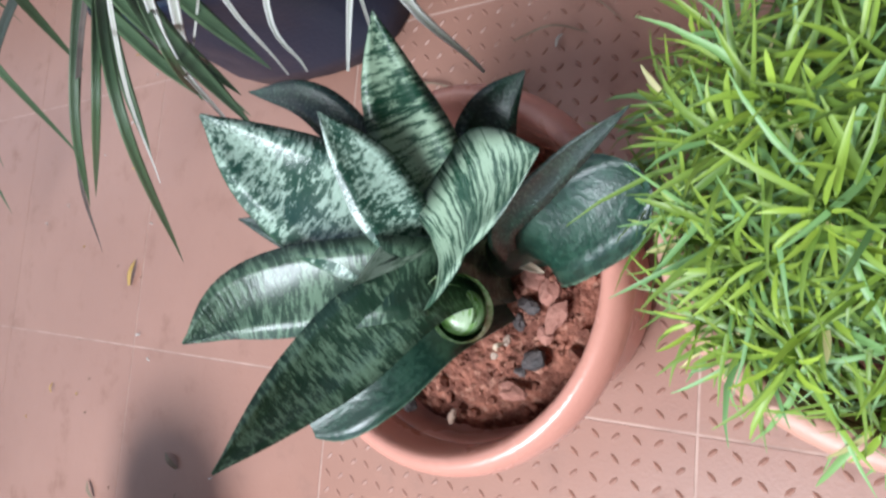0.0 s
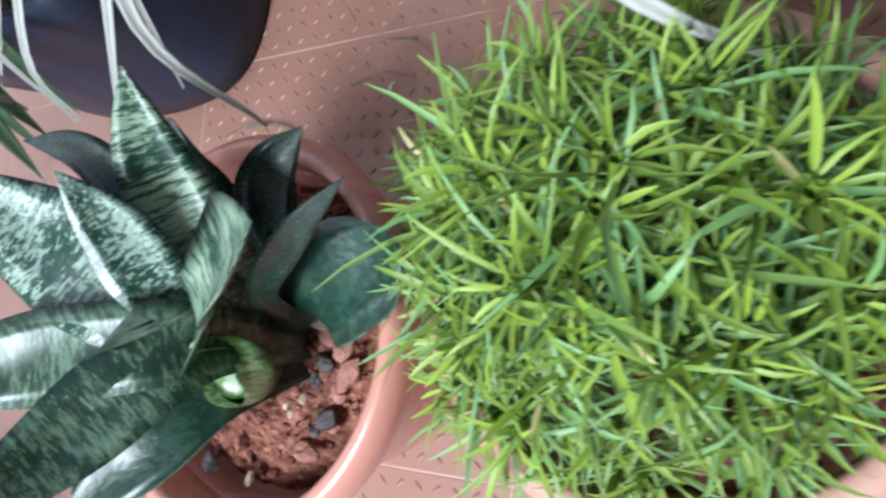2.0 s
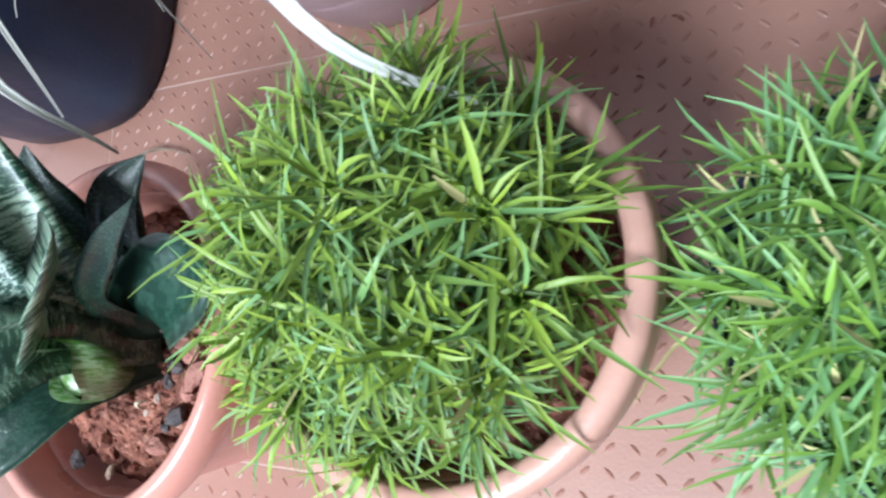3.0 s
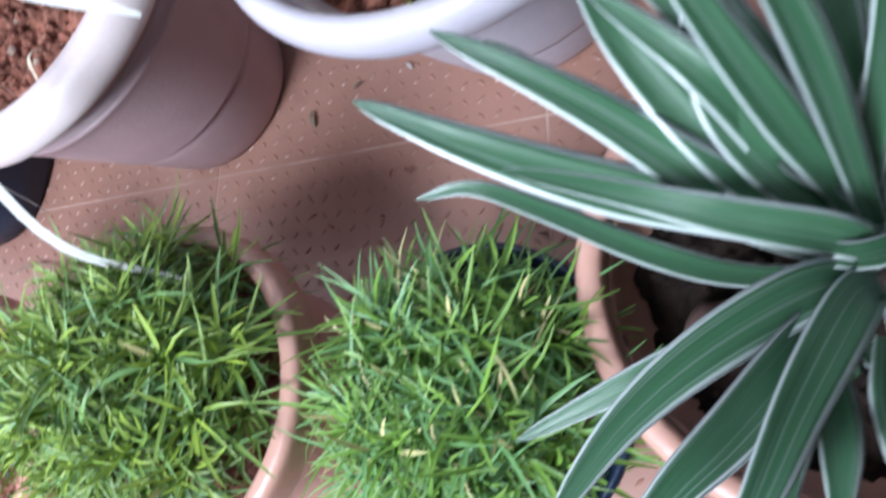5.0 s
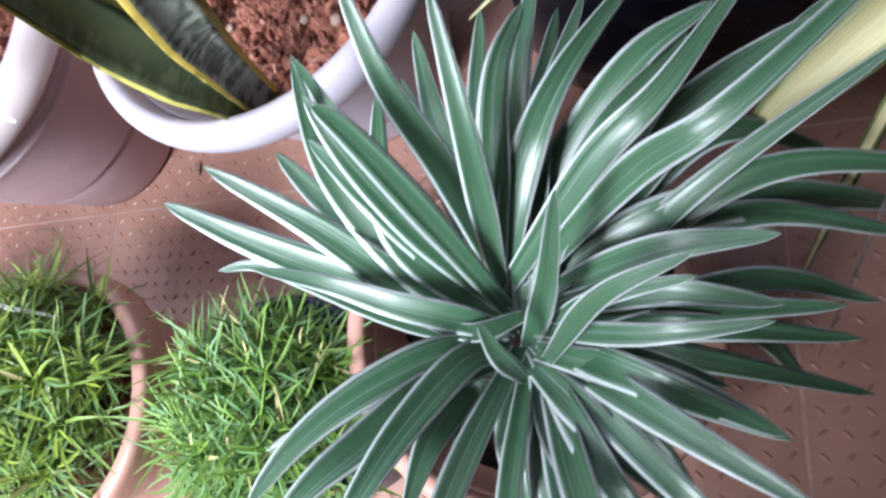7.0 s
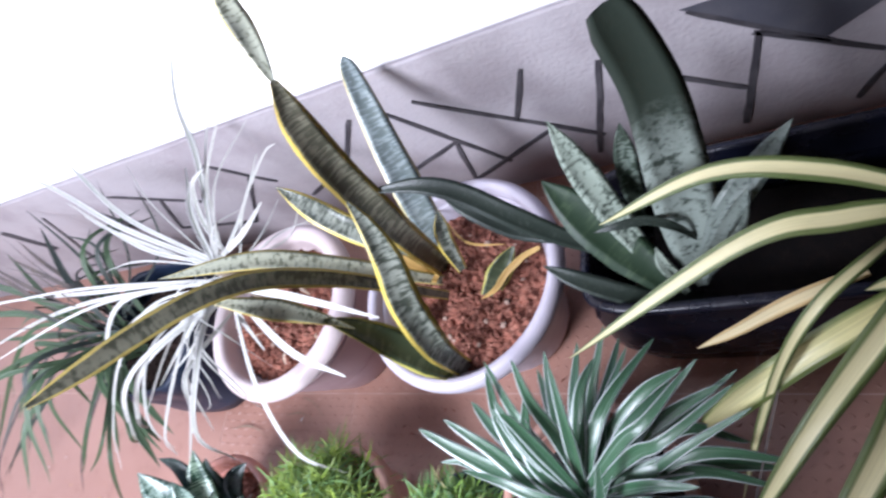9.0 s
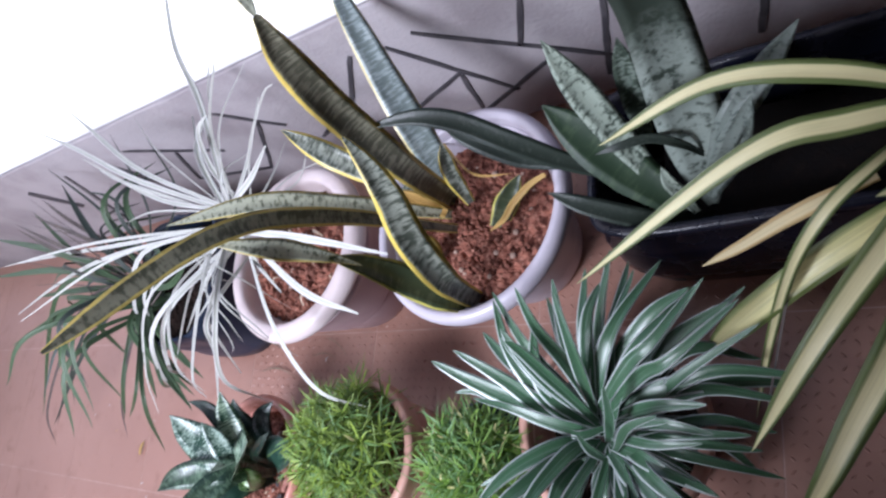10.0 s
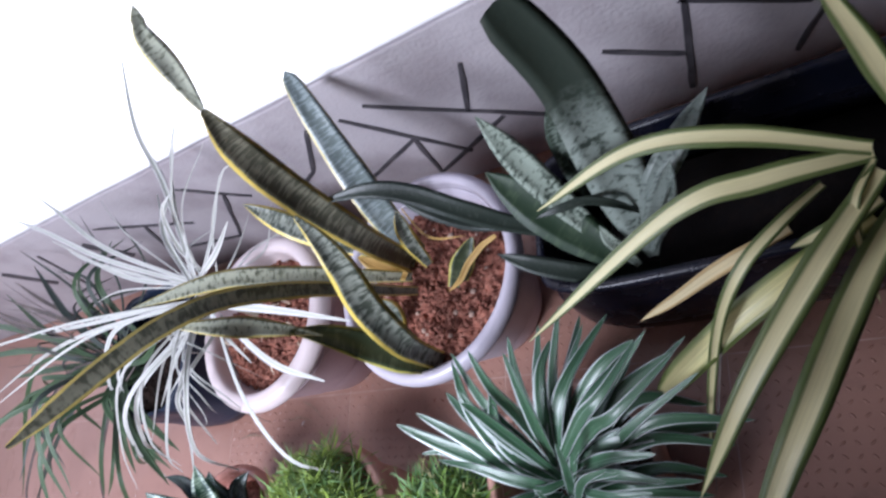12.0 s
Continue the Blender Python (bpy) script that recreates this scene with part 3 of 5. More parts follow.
def coping(x0, x1):
    """The rough cement top of the parapet, uneven along its edge."""
    bm = bmesh.new()
    n = 220
    rows = []
    for i in range(n + 1):
        x = x0 + (x1 - x0) * i / n
        w = noise.noise(Vector((x * 9, 0, 0))) * 0.004 + noise.noise(Vector((x * 40, 3, 0))) * 0.0018
        v = noise.noise(Vector((x * 7, 9, 0))) * 0.003 + noise.noise(Vector((x * 33, 5, 0))) * 0.0015
        rows.append([bm.verts.new(p) for p in ((x, WALL_Y - 0.0012, 0.262 + w), (x, WALL_Y - 0.0016 + v * 0.15, 0.300), (x, WALL_Y - 0.0005 + v * 0.3, WALL_TOP - 0.0035 + w * 0.7), (x, WALL_Y + 0.001, WALL_TOP + w * 0.7), (x, 0.9695, WALL_TOP - 0.001), (x, 0.9695, 0.262))])
    for a, b in zip(rows, rows[1:]):
        for j in range(5):
            bm.faces.new((a[j], b[j], b[j + 1], a[j + 1]))
        bm.faces.new((a[5], b[5], b[0], a[0]))
    return bm


top = part("coping", coping(-3.0, 2.2), "plaster", wall, "worn lilac-grey plaster edge along the top", smooth=False)


def joint_line(x0, z0, x1, z1, width=0.0068):
    """A hand-painted black joint on the wall, a little uneven."""
    bm = bmesh.new()
    a, b = Vector((x0, 0, z0)), Vector((x1, 0, z1))
    side = (b - a).normalized().cross(Vector((0, 1, 0)))
    n = 8
    front, back = [], []
    for i in range(n + 1):
        p = a.lerp(b, i / n)
        w = width / 2 * (1 + 0.35 * noise.noise(p * 30)) * (0.75 if i in (0, n) else 1)
        p = p + side * noise.noise(p * 22) * 0.002
        front.append([bm.verts.new((q.x, WALL_Y - 0.0022, q.z)) for q in (p - side * w, p + side * w)])
        back.append([bm.verts.new((q.x, WALL_Y + 0.002, q.z)) for q in (p - side * w * 1.1, p + side * w * 1.1)])
    for i in range(n):
        bm.faces.new((front[i][0], front[i + 1][0], front[i + 1][1], front[i][1]))
        for j in (0, 1):
            bm.faces.new((front[i][j], back[i][j], back[i + 1][j], front[i + 1][j]))
    bmesh.ops.recalc_face_normals(bm, faces=bm.faces)
    part("joint_line", bm, "line", wall, smooth=False)


joint_line(0.769, 0.254, 0.714, 0.160)
joint_line(0.609, 0.257, 0.808, 0.080)
joint_line(0.560, 0.252, 0.660, 0.070, 0.007)
joint_line(0.612, 0.149, 0.473, 0.092)
joint_line(0.611, 0.146, 0.583, 0.044)
joint_line(0.585, 0.043, 0.748, 0.121)
joint_line(1.023, 0.200, 0.978, 0.030, 0.008)
joint_line(0.914, 0.168, 0.996, 0.103)
joint_line(1.150, 0.106, 1.101, 0.030)
joint_line(0.192, 0.266, 0.275, 0.172)
joint_line(0.239, 0.203, 0.120, 0.073)
joint_line(-0.076, 0.262, 0.100, 0.165)
joint_line(0.013, 0.212, -0.055, 0.110)
joint_line(-0.170, 0.235, -0.140, 0.140, 0.022)
joint_line(-0.479, 0.255, -0.440, 0.150, 0.022)
joint_line(0.855, 0.230, 0.786, 0.040, 0.008)
joint_line(0.507, 0.262, 0.420, 0.168)
joint_line(0.964, 0.262, 1.086, 0.150)
joint_line(1.017, 0.200, 1.133, 0.112)
joint_line(0.420, 0.168, 0.300, 0.110)
joint_line(-0.055, 0.110, 0.120, 0.073)
joint_line(-0.300, 0.262, -0.420, 0.060)

bm = bmesh.new()
ring = [bm.verts.new((x, WALL_Y - 0.002, z)) for x, z in ((0.958, 0.268), (1.082, 0.160), (1.170, 0.215), (1.150, 0.268))]
bm.faces.new(ring)
bmesh.ops.extrude_face_region(bm, geom=bm.faces[:])
for v in ring:
    v.co.y += 0.004
bmesh.ops.recalc_face_normals(bm, faces=bm.faces)
part("dark_panel", bm, "slate", wall, "panel painted dark slate grey", smooth=False)

# outside: a raised pale terrace in full sun
bm = bmesh.new()
box(bm, -14, 14, 0.970, 16, 0.02, 0.327)
terrace = tagged(new("ground", mesh_of("ground", bm, "terrace", False)), "pale concrete terrace in full sunlight behind the parapet", "ground", kind="structure")

bm = bmesh.new()
box(bm, -60, 60, -60, 60, -0.40, -0.055)
tagged(new("ground", mesh_of("ground", bm, "yard", False)), "bare reddish earth of the yard round the porch", "ground", kind="structure")

# unseen roof and walls round the camera, added to shade the plants
bm = bmesh.new()
box(bm, -3.2, 2.4, -0.72, 0.985, 2.45, 2.60)
ceiling = tagged(new("ceiling", mesh_of("ceiling", bm, "roof", False)), "unseen plain grey roof added to shade the plants", "ceiling", kind="structure")
wall_block("wall_south", -2.6, SOUTH_GAP[0], -0.70, -0.55, -0.02, 2.45, "house", "unseen plain wall added to block light from the south")
# unseen projecting corner, added to keep the lamp off the right side
wall_block("shade_wall_southeast", SOUTH_GAP[1] + 0.14, 2.0, -0.70, 0.12, -0.02, 2.45, "house", "unseen plain wall added to block light from the south")
wall_block("wall_over_door", SOUTH_GAP[0], SOUTH_GAP[1] + 0.14, -0.70, -0.55, SOUTH_GAP[2], 2.45, "house", "unseen plain wall added above the south opening")
wall_block("wall_west", -2.6, -2.45, -0.55, 0.963, -0.02, 0.80, "house", "unseen low plain wall added at the open west end")
wall_block("shade_wall_east", 2.0, 2.2, -0.70, 0.963, -0.02, 2.45, "house", "unseen plain wall added to darken the east end")

# unseen, added above the parapet to darken the right end
wall_block("shade_wall_north", 1.02, 2.2, 0.963, 0.990, 0.34, 2.45, "house", "unseen plain wall added above the parapet to block light")

# unseen, added to cut the low sky beyond the terrace
wall_block("shade_wall_far", -9.0, 6.0, 2.60, 2.80, 0.326, 2.3, "house", "unseen plain wall added to block the low northern sky")

# floor
bm = bmesh.new()
box(bm, -4.0, 2.2, -1.6, 0.975, -0.05, -0.0004)
floor = tagged(new("floor", mesh_of("floor", bm, "grout", False)), "reddish brown anti-slip clay floor tiles with thin dark joints", "floor", kind="structure")

# ---------------------------------------------------------------- pots and plants
# bird's nest snake plant in an orange pot
nest_plant = thing("potted_nest_plant", 0.250, 0.425, 0.0, "dark green mottled bird's nest snake plant in an orange clay-coloured pot", "potted plant")
pot_with_rim(nest_plant, [(0.066, 0.0), (0.074, 0.006), (0.084, 0.072), (0.088, 0.100), (0.0905, 0.102), (0.0925, 0.108), (0.1030, 0.112), (0.1045, 0.124), (0.1000, 0.1330), (0.0935, 0.1335), (0.0900, 0.127), (0.0880, 0.110), (0.083, 0.075), (0.0, 0.070)], 4, 11, "clay", "orange clay-coloured plastic pot with a thick rolled rim", "thick rolled orange rim")
nest_soil = part("soil", soil_bed(0.0845, 0.108, 3, 130, 0.024, 0.6), "soil", nest_plant, "crumbly red-brown soil")
pebbles(nest_soil, 0.07, 0.105, 9, 5)
rng = random.Random(59)
for x, y, size, material in ((0.293, 0.410, 0.0060, "grit"), (0.297, 0.383, 0.0065, "grit"), (0.288, 0.401, 0.0045, "grit"), (0.286, 0.366, 0.0070, "lump"), (0.249, 0.350, 0.0040, "pebble"), (0.219, 0.354, 0.0055, "grit"), (0.309, 0.405, 0.0080, "lump"), (0.296, 0.426, 0.0100, "lump"), (0.305, 0.417, 0.0070, "lump"), (0.303, 0.395, 0.0050, "lump"), (0.281, 0.392, 0.0030, "pebble"), (0.274, 0.384, 0.0025, "pebble"), (0.290, 0.376, 0.0035, "grit")):
    bm = bmesh.new()
    bmesh.ops.create_icosphere(bm, subdivisions=2, radius=size * 0.85)
    turn = Matrix.Rotation(x * 900, 3, "Z")
    for v in bm.verts:
        v.co *= 1 + 0.75 * noise.noise(v.co / size * 0.9 + Vector((x * 900, y * 900, 0))) + 0.25 * noise.noise(v.co / size * 3)
        v.co = turn @ Vector((v.co.x * 1.25, v.co.y * 0.8, v.co.z * 0.6))
    bmesh.ops.translate(bm, vec=(x - 0.250, y - 0.425, 0.1085), verts=bm.verts)
    part("clod", bm, material, nest_soil, smooth=False, label= {"grit": "dark grey clod", "lump": "pinkish clod of clay soil", "pebble": "pale pebble"}[material])
NEST_LEAVES = (
    # foot, where it leaves the heart, bend, tip; width; the way it faces; skin
    ((0.282, 0.425, 0.112), (0.278, 0.432, 0.196), (0.228, 0.459, 0.219), (0.197, 0.486, 0.243), 0.052, (0.66, -0.22, 0.72), "nest"),
    ((0.284, 0.428, 0.112), (0.283, 0.434, 0.190), (0.276, 0.458, 0.217), (0.270, 0.477, 0.240), 0.030, (0.76, -0.28, 0.58), "nest"),
    ((0.288, 0.430, 0.112), (0.292, 0.450, 0.180), (0.284, 0.485, 0.208), (0.284, 0.520, 0.228), 0.036, (0.72, -0.35, 0.60), "banded"),
    ((0.276, 0.434, 0.112), (0.252, 0.468, 0.175), (0.224, 0.500, 0.200), (0.184, 0.510, 0.208), 0.022, (0.70, -0.30, 0.65), "dark"),
    ((0.282, 0.448, 0.112), (0.284, 0.474, 0.142), (0.299, 0.494, 0.160), (0.316, 0.513, 0.160), 0.030, (0.50, -0.38, 0.75), "dark"),
    ((0.286, 0.440, 0.112), (0.270, 0.470, 0.150), (0.266, 0.492, 0.180), (0.268, 0.514, 0.192), 0.030, (0.72, -0.30, 0.62), "dark"),
    ((0.272, 0.432, 0.112), (0.290, 0.422, 0.186), (0.318, 0.443, 0.205), (0.362, 0.453, 0.230), 0.048, (-0.36, 0.06, 0.92), "banded_broad"),
    ((0.284, 0.452, 0.120), (0.283, 0.446, 0.175), (0.281, 0.430, 0.196), (0.274, 0.411, 0.218), 0.018, (0.74, 0.10, 0.64), "pale"),
    ((0.290, 0.428, 0.112), (0.318, 0.436, 0.178), (0.356, 0.453, 0.205), (0.387, 0.468, 0.217), 0.014, (0.60, -0.45, 0.66), "dark"),
    ((0.295, 0.428, 0.106), (0.314, 0.431, 0.148), (0.345, 0.443, 0.163), (0.376, 0.455, 0.172), 0.046, (0.42, -0.22, 0.88), "broad"),
    ((0.286, 0.420, 0.112), (0.288, 0.414, 0.186), (0.263, 0.376, 0.223), (0.252, 0.340, 0.261), 0.037, (0.76, 0.12, 0.63), "deep"),
    ((0.284, 0.408, 0.110), (0.274, 0.394, 0.156), (0.254, 0.368, 0.178), (0.222, 0.346, 0.185), 0.030, (0.66, 0.20, 0.72), "broad"),
    ((0.282, 0.420, 0.112), (0.284, 0.416, 0.196), (0.222, 0.404, 0.224), (0.200, 0.384, 0.243), 0.040, (0.80, 0.02, 0.60), "deep"),
    ((0.278, 0.426, 0.112), (0.252, 0.430, 0.150), (0.214, 0.438, 0.182), (0.178, 0.446, 0.203), 0.030, (0.76, -0.10, 0.62), "dark"),
)
for *points, width, face, skin in NEST_LEAVES:
    banded_leaf(nest_plant, points, width, face, skin)

for x, y, turn, size in ((0.289, 0.434, -25, 0.020), (0.294, 0.432, 20, 0.012), (0.285, 0.441, 100, 0.010), (0.291, 0.438, 60, 0.012), (0.281, 0.386, 40, 0.008)):
    d = Vector((math.cos(radians(turn)), math.sin(radians(turn)), 0)) * size
    p = Vector((x, y, 0.118))
    hang("dry_root", blade([p, p + d * 0.5 + Vector((0, 0, 0.006)), p + d], size * 0.28, (0.3, 0, 1), taper_strap, 0.5, 0.001, segments=8, ripple=0.3), "pale_root", nest_plant, "pale dry scrap of root")


def rolled_leaf(owner, foot, axis, height, inner, outer, turns, material):
    """A young leaf still rolled into a funnel."""
    bm = bmesh.new()
    uv = bm.loops.layers.uv.new("UVMap")
    frame_ = Vector(axis).normalized().to_track_quat("Z", "Y").to_matrix()
    n, m, where, rows = 40, 8, {}, []
    for i in range(n + 1):
        f = i / n
        a = f * turns * math.tau
        row = []
        for j in range(m + 1):
            s = j / m
            rad = (inner + (outer - inner) * f ** 0.7) * (0.48 + 0.86 * s - 0.46 * s ** 3)
            z = height * s * (0.80 + 0.16 * math.sin(a + 2.2) + 0.05 * math.sin(3 * a))
            v = bm.verts.new(Vector(foot) + frame_ @ Vector((rad * math.cos(a), rad * math.sin(a), z)))
            where[v] = (0.5 + 0.46 * s, a * outer)
            row.append(v)
        rows.append(row)
    for p, q in zip(rows, rows[1:]):
        for j in range(m):
            bm.faces.new((p[j], q[j], q[j + 1], p[j + 1]))
    for f in bm.faces:
        for loop in f.loops:
            loop[uv].uv = where[loop.vert]
    bmesh.ops.solidify(bm, geom=bm.faces[:], thickness=0.0012)
    hang("rolled_leaf", bm, material, owner, "young leaf still rolled into a funnel")


BUD, BUD_AXIS = (0.262, 0.405, 0.112), (0.46, -0.02, 0.89)
rolled_leaf(nest_plant, BUD, BUD_AXIS, 0.092, 0.0120, 0.0185, 1.25, "nest_bud")
rolled_leaf(nest_plant, BUD, BUD_AXIS, 0.080, 0.0050, 0.0095, 0.85, "nest_bud")
bm = lathe(rounded([(0.009, 0.0), (0.0115, 0.050), (0.0095, 0.056), (0.006, 0.0585), (0.0, 0.059)]), 24)
uv = bm.loops.layers.uv.new("UVMap")
for f in bm.faces:
    for loop in f.loops:
        loop[uv].uv = (0.5 + 10 * loop.vert.co.x, loop.vert.co.y + loop.vert.co.z)
bmesh.ops.transform(bm, matrix=Matrix.Translation(BUD) @ Vector(BUD_AXIS).to_track_quat("Z", "Y").to_matrix().to_4x4(), verts=bm.verts)
hang("bud_core", bm, "nest_bud", nest_plant, "pale green heart of the rolled leaf")

# two pots of bright grassy groundcover
def sprig_mesh(seed, material, reach=1.0):
    """One shoot: narrow leaves that grow from a short stem. uv: a number of its own for each leaf, and the way along it."""
    rng = random.Random(seed)
    bm = bmesh.new()
    uv = bm.loops.layers.uv.new("UVMap")
    where = {}
    levels, per = 5, 6
    stem = [[bm.verts.new((0.0016 * math.cos(math.tau * (i + 0.5 * j) / (2 * per)), 0.0016 * math.sin(math.tau * (i + 0.5 * j) / (2 * per)), -0.020 + 0.0050 * j)) for i in range(2 * per)] for j in range(levels)]
    for a, b in zip(stem, stem[1:]):
        for i in range(2 * per):
            bm.faces.new((a[i], a[(i + 1) % (2 * per)], b[(i + 1) % (2 * per)], b[i]))
    for ring in stem:
        for v in ring:
            where[v] = (0.5, 0.2)
    for j, ring in enumerate(stem):
        for i in range(per):
            left, right = ring[2 * i], ring[(2 * i + 1) % (2 * per)]
            root = (left.co + right.co) / 2
            out = Vector((root.x, root.y, 0)).normalized()
            out = Matrix.Rotation(rng.uniform(-0.35, 0.35), 3, "Z") @ out
            side = out.cross(Vector((0, 0, 1)))
            level = j / (levels - 1)
            rise = radians(rng.uniform(-2, 22) + 46 * level ** 1.6)
            length = reach * rng.uniform(0.030, 0.055) * (1.0 - 0.50 * level ** 2.5)
            w = rng.uniform(0.00072, 0.00124)
            droop, bend = rng.uniform(0.1, 0.85), rng.uniform(-0.38, 0.38)
            # hearts are brighter green; low leaves take the tone darkened for shade
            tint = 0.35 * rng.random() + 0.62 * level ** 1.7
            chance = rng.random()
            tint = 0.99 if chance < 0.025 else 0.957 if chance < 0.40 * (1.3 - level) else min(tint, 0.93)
            rows = [[left, None, right]]
            for s, k in ((0.22, 0.85), (0.5, 1.0), (0.8, 0.66), (1, 0.14)):
                p = root + out * (length * s * math.cos(rise)) + side * (bend * length * s * s) + Vector((0, 0, length * (s * math.sin(rise) - droop * s * s * 0.55)))
                row = [bm.verts.new(p - side * w * k), bm.verts.new(p - Vector((0, 0, w * 0.40 * k))), bm.verts.new(p + side * w * k)]
                for v in row:
                    where[v] = (tint, s)
                rows.append(row)
            first = rows[1]
            bm.faces.new((left, first[1], first[0]))
            bm.faces.new((left, right, first[1]))
            bm.faces.new((right, first[2], first[1]))
            for r0, r1 in zip(rows[1:], rows[2:]):
                for q in (0, 1):
                    bm.faces.new((r0[q], r0[q + 1], r1[q + 1], r1[q]))
    for f in bm.faces:
        for loop in f.loops:
            loop[uv].uv = where[loop.vert]
    return mesh_of("shoot", bm, material)


def tuft(owner, radius, base, height, count, material, seed, reach=1.0, north=0.0):
    """Many shoots that cover the pot as a low dome and spill over its rim."""
    rng = random.Random(seed)
    meshes = [sprig_mesh(seed * 10 + i, material, reach) for i in range(6)]
    for i in range(count):
        r = radius * math.sqrt((i + 0.5) / count)
        a = i * 2.39996 + rng.uniform(-0.25, 0.25)
        k = r / radius
        z = base + height * (1 - k ** 2.2) + rng.uniform(-0.008, 0.010)
        ob = part("shoot", meshes[i % 6], material, owner)
        lean = 4 + 38 * k ** 2
        ob.matrix_basis = Matrix.Translation((r * math.cos(a) - 0.009, r * math.sin(a) + north, z)) @ Matrix.Rotation(a, 4, "Z") @ Matrix.Rotation(radians(lean + rng.uniform(-20, 20)), 4, "Y") @ Matrix.Rotation(rng.uniform(0, 6.28), 4, "Z") @ Matrix.Scale(rng.uniform(0.8, 1.3), 4)


bright_tuft = thing("potted_groundcover", 0.463, 0.449, 0.0, "bright green grassy groundcover with yellow blades in a clay-coloured pot", "potted plant", "groundcover pots")
CLAY_PROFILE = [(0.062, 0.0), (0.070, 0.006), (0.078, 0.070), (0.082, 0.104), (0.086, 0.106), (0.0955, 0.109), (0.0975, 0.128), (0.0965, 0.1375), (0.0860, 0.1385), (0.0840, 0.132), (0.080, 0.100), (0.0, 0.095)]
pot_with_rim(bright_tuft, CLAY_PROFILE, 4, 9, "pale_clay", "faded clay-coloured plastic pot", "faded flat-topped rim")
part("soil", soil_bed(0.0815, 0.120, 7, 40), "soil", bright_tuft, "red-brown soil")
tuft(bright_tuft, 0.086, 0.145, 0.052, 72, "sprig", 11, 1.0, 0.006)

deep_tuft = thing("potted_groundcover", 0.648, 0.440, 0.0, "green grassy groundcover in a small black plastic pot", "potted plant", "groundcover pots")
pot_with_rim(deep_tuft, [(0.052, 0.0), (0.058, 0.005), (0.070, 0.100), (0.075, 0.102), (0.076, 0.112), (0.071, 0.113), (0.068, 0.098), (0.0, 0.092)], 2, 6, "black", "black plastic nursery pot", "thin black lip")
part("soil", soil_bed(0.068, 0.100, 8, 30), "soil", deep_tuft, "red-brown soil")
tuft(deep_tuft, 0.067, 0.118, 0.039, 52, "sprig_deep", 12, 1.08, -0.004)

# white-edged rosette in a clay pot
edged_plant = thing("potted_strap_plant", 0.8095, 0.4855, 0.0, "rosette of green strap leaves with white edges in a clay-coloured pot", "potted plant")
pot_with_rim(edged_plant, [(0.068, 0.0), (0.076, 0.006), (0.086, 0.070), (0.091, 0.098), (0.095, 0.100), (0.1055, 0.103), (0.1075, 0.116), (0.1065, 0.1255), (0.0960, 0.1265), (0.0935, 0.120), (0.087, 0.070), (0.0, 0.055)], 4, 9, "pale_clay", "faded clay-coloured plastic pot", "faded flat-topped rim")
# soil darkened in colour for the shade under the leaves
part("soil", soil_bed(0.0895, 0.084, 9, 60, 0.003), "dark_shaded_soil", edged_plant, "soil coloured dark for the shade inside the pot")
bm = lathe(rounded([(0.010, 0.08), (0.012, 0.10), (0.010, 0.120), (0.0, 0.128)]), 14)
bmesh.ops.translate(bm, vec=(0.012, -0.010, 0), verts=bm.verts)
part("stem", bm, "stump", edged_plant, "short dry stem")
bm = lathe(rounded([(0.013, 0.055), (0.015, 0.080), (0.013, 0.104), (0.008, 0.112), (0.0, 0.113)]), 16, 0.06)
bmesh.ops.translate(bm, vec=(-0.052, -0.022, 0), verts=bm.verts)
part("old_stump", bm, "stump", edged_plant, "dark brown stump of an old shoot")
white_edged_leaf(edged_plant, [(0.810, 0.484, 0.150), (0.737, 0.506, 0.181), (0.688, 0.526, 0.202), (0.648, 0.546, 0.221)], 0.0159, (0.60, -0.30, 0.74))
white_edged_leaf(edged_plant, [(0.813, 0.486, 0.160), (0.775, 0.497, 0.187), (0.736, 0.525, 0.216), (0.692, 0.552, 0.241)], 0.0152, (0.52, -0.34, 0.79))
white_edged_leaf(edged_plant, [(0.802, 0.480, 0.115), (0.769, 0.482, 0.125), (0.738, 0.492, 0.142), (0.706, 0.507, 0.166), (0.680, 0.517, 0.182), (0.655, 0.516, 0.184)], 0.0092, (0.44, -0.21, 0.87))
white_edged_leaf(edged_plant, [(0.816, 0.474, 0.165), (0.806, 0.477, 0.186), (0.775, 0.485, 0.199), (0.743, 0.496, 0.208), (0.710, 0.504, 0.227)], 0.0110, (0.40, -0.30, 0.87))
white_edged_leaf(edged_plant, [(0.804, 0.486, 0.140), (0.772, 0.513, 0.160), (0.722, 0.548, 0.175), (0.687, 0.583, 0.180)], 0.0162, (0.49, -0.36, 0.80))
white_edged_leaf(edged_plant, [(0.813, 0.486, 0.160), (0.782, 0.500, 0.186), (0.748, 0.547, 0.216), (0.732, 0.604, 0.230)], 0.0143, (0.47, -0.41, 0.78))
white_edged_leaf(edged_plant, [(0.813, 0.489, 0.160), (0.791, 0.515, 0.204), (0.772, 0.543, 0.240), (0.761, 0.566, 0.260)], 0.0119, (0.44, -0.45, 0.78))
white_edged_leaf(edged_plant, [(0.816, 0.486, 0.160), (0.801, 0.519, 0.227), (0.787, 0.542, 0.267), (0.779, 0.549, 0.280)], 0.0109, (0.42, -0.50, 0.76))
white_edged_leaf(edged_plant, [(0.816, 0.496, 0.160), (0.809, 0.537, 0.217), (0.798, 0.566, 0.258), (0.793, 0.597, 0.288)], 0.0114, (0.35, -0.56, 0.75))
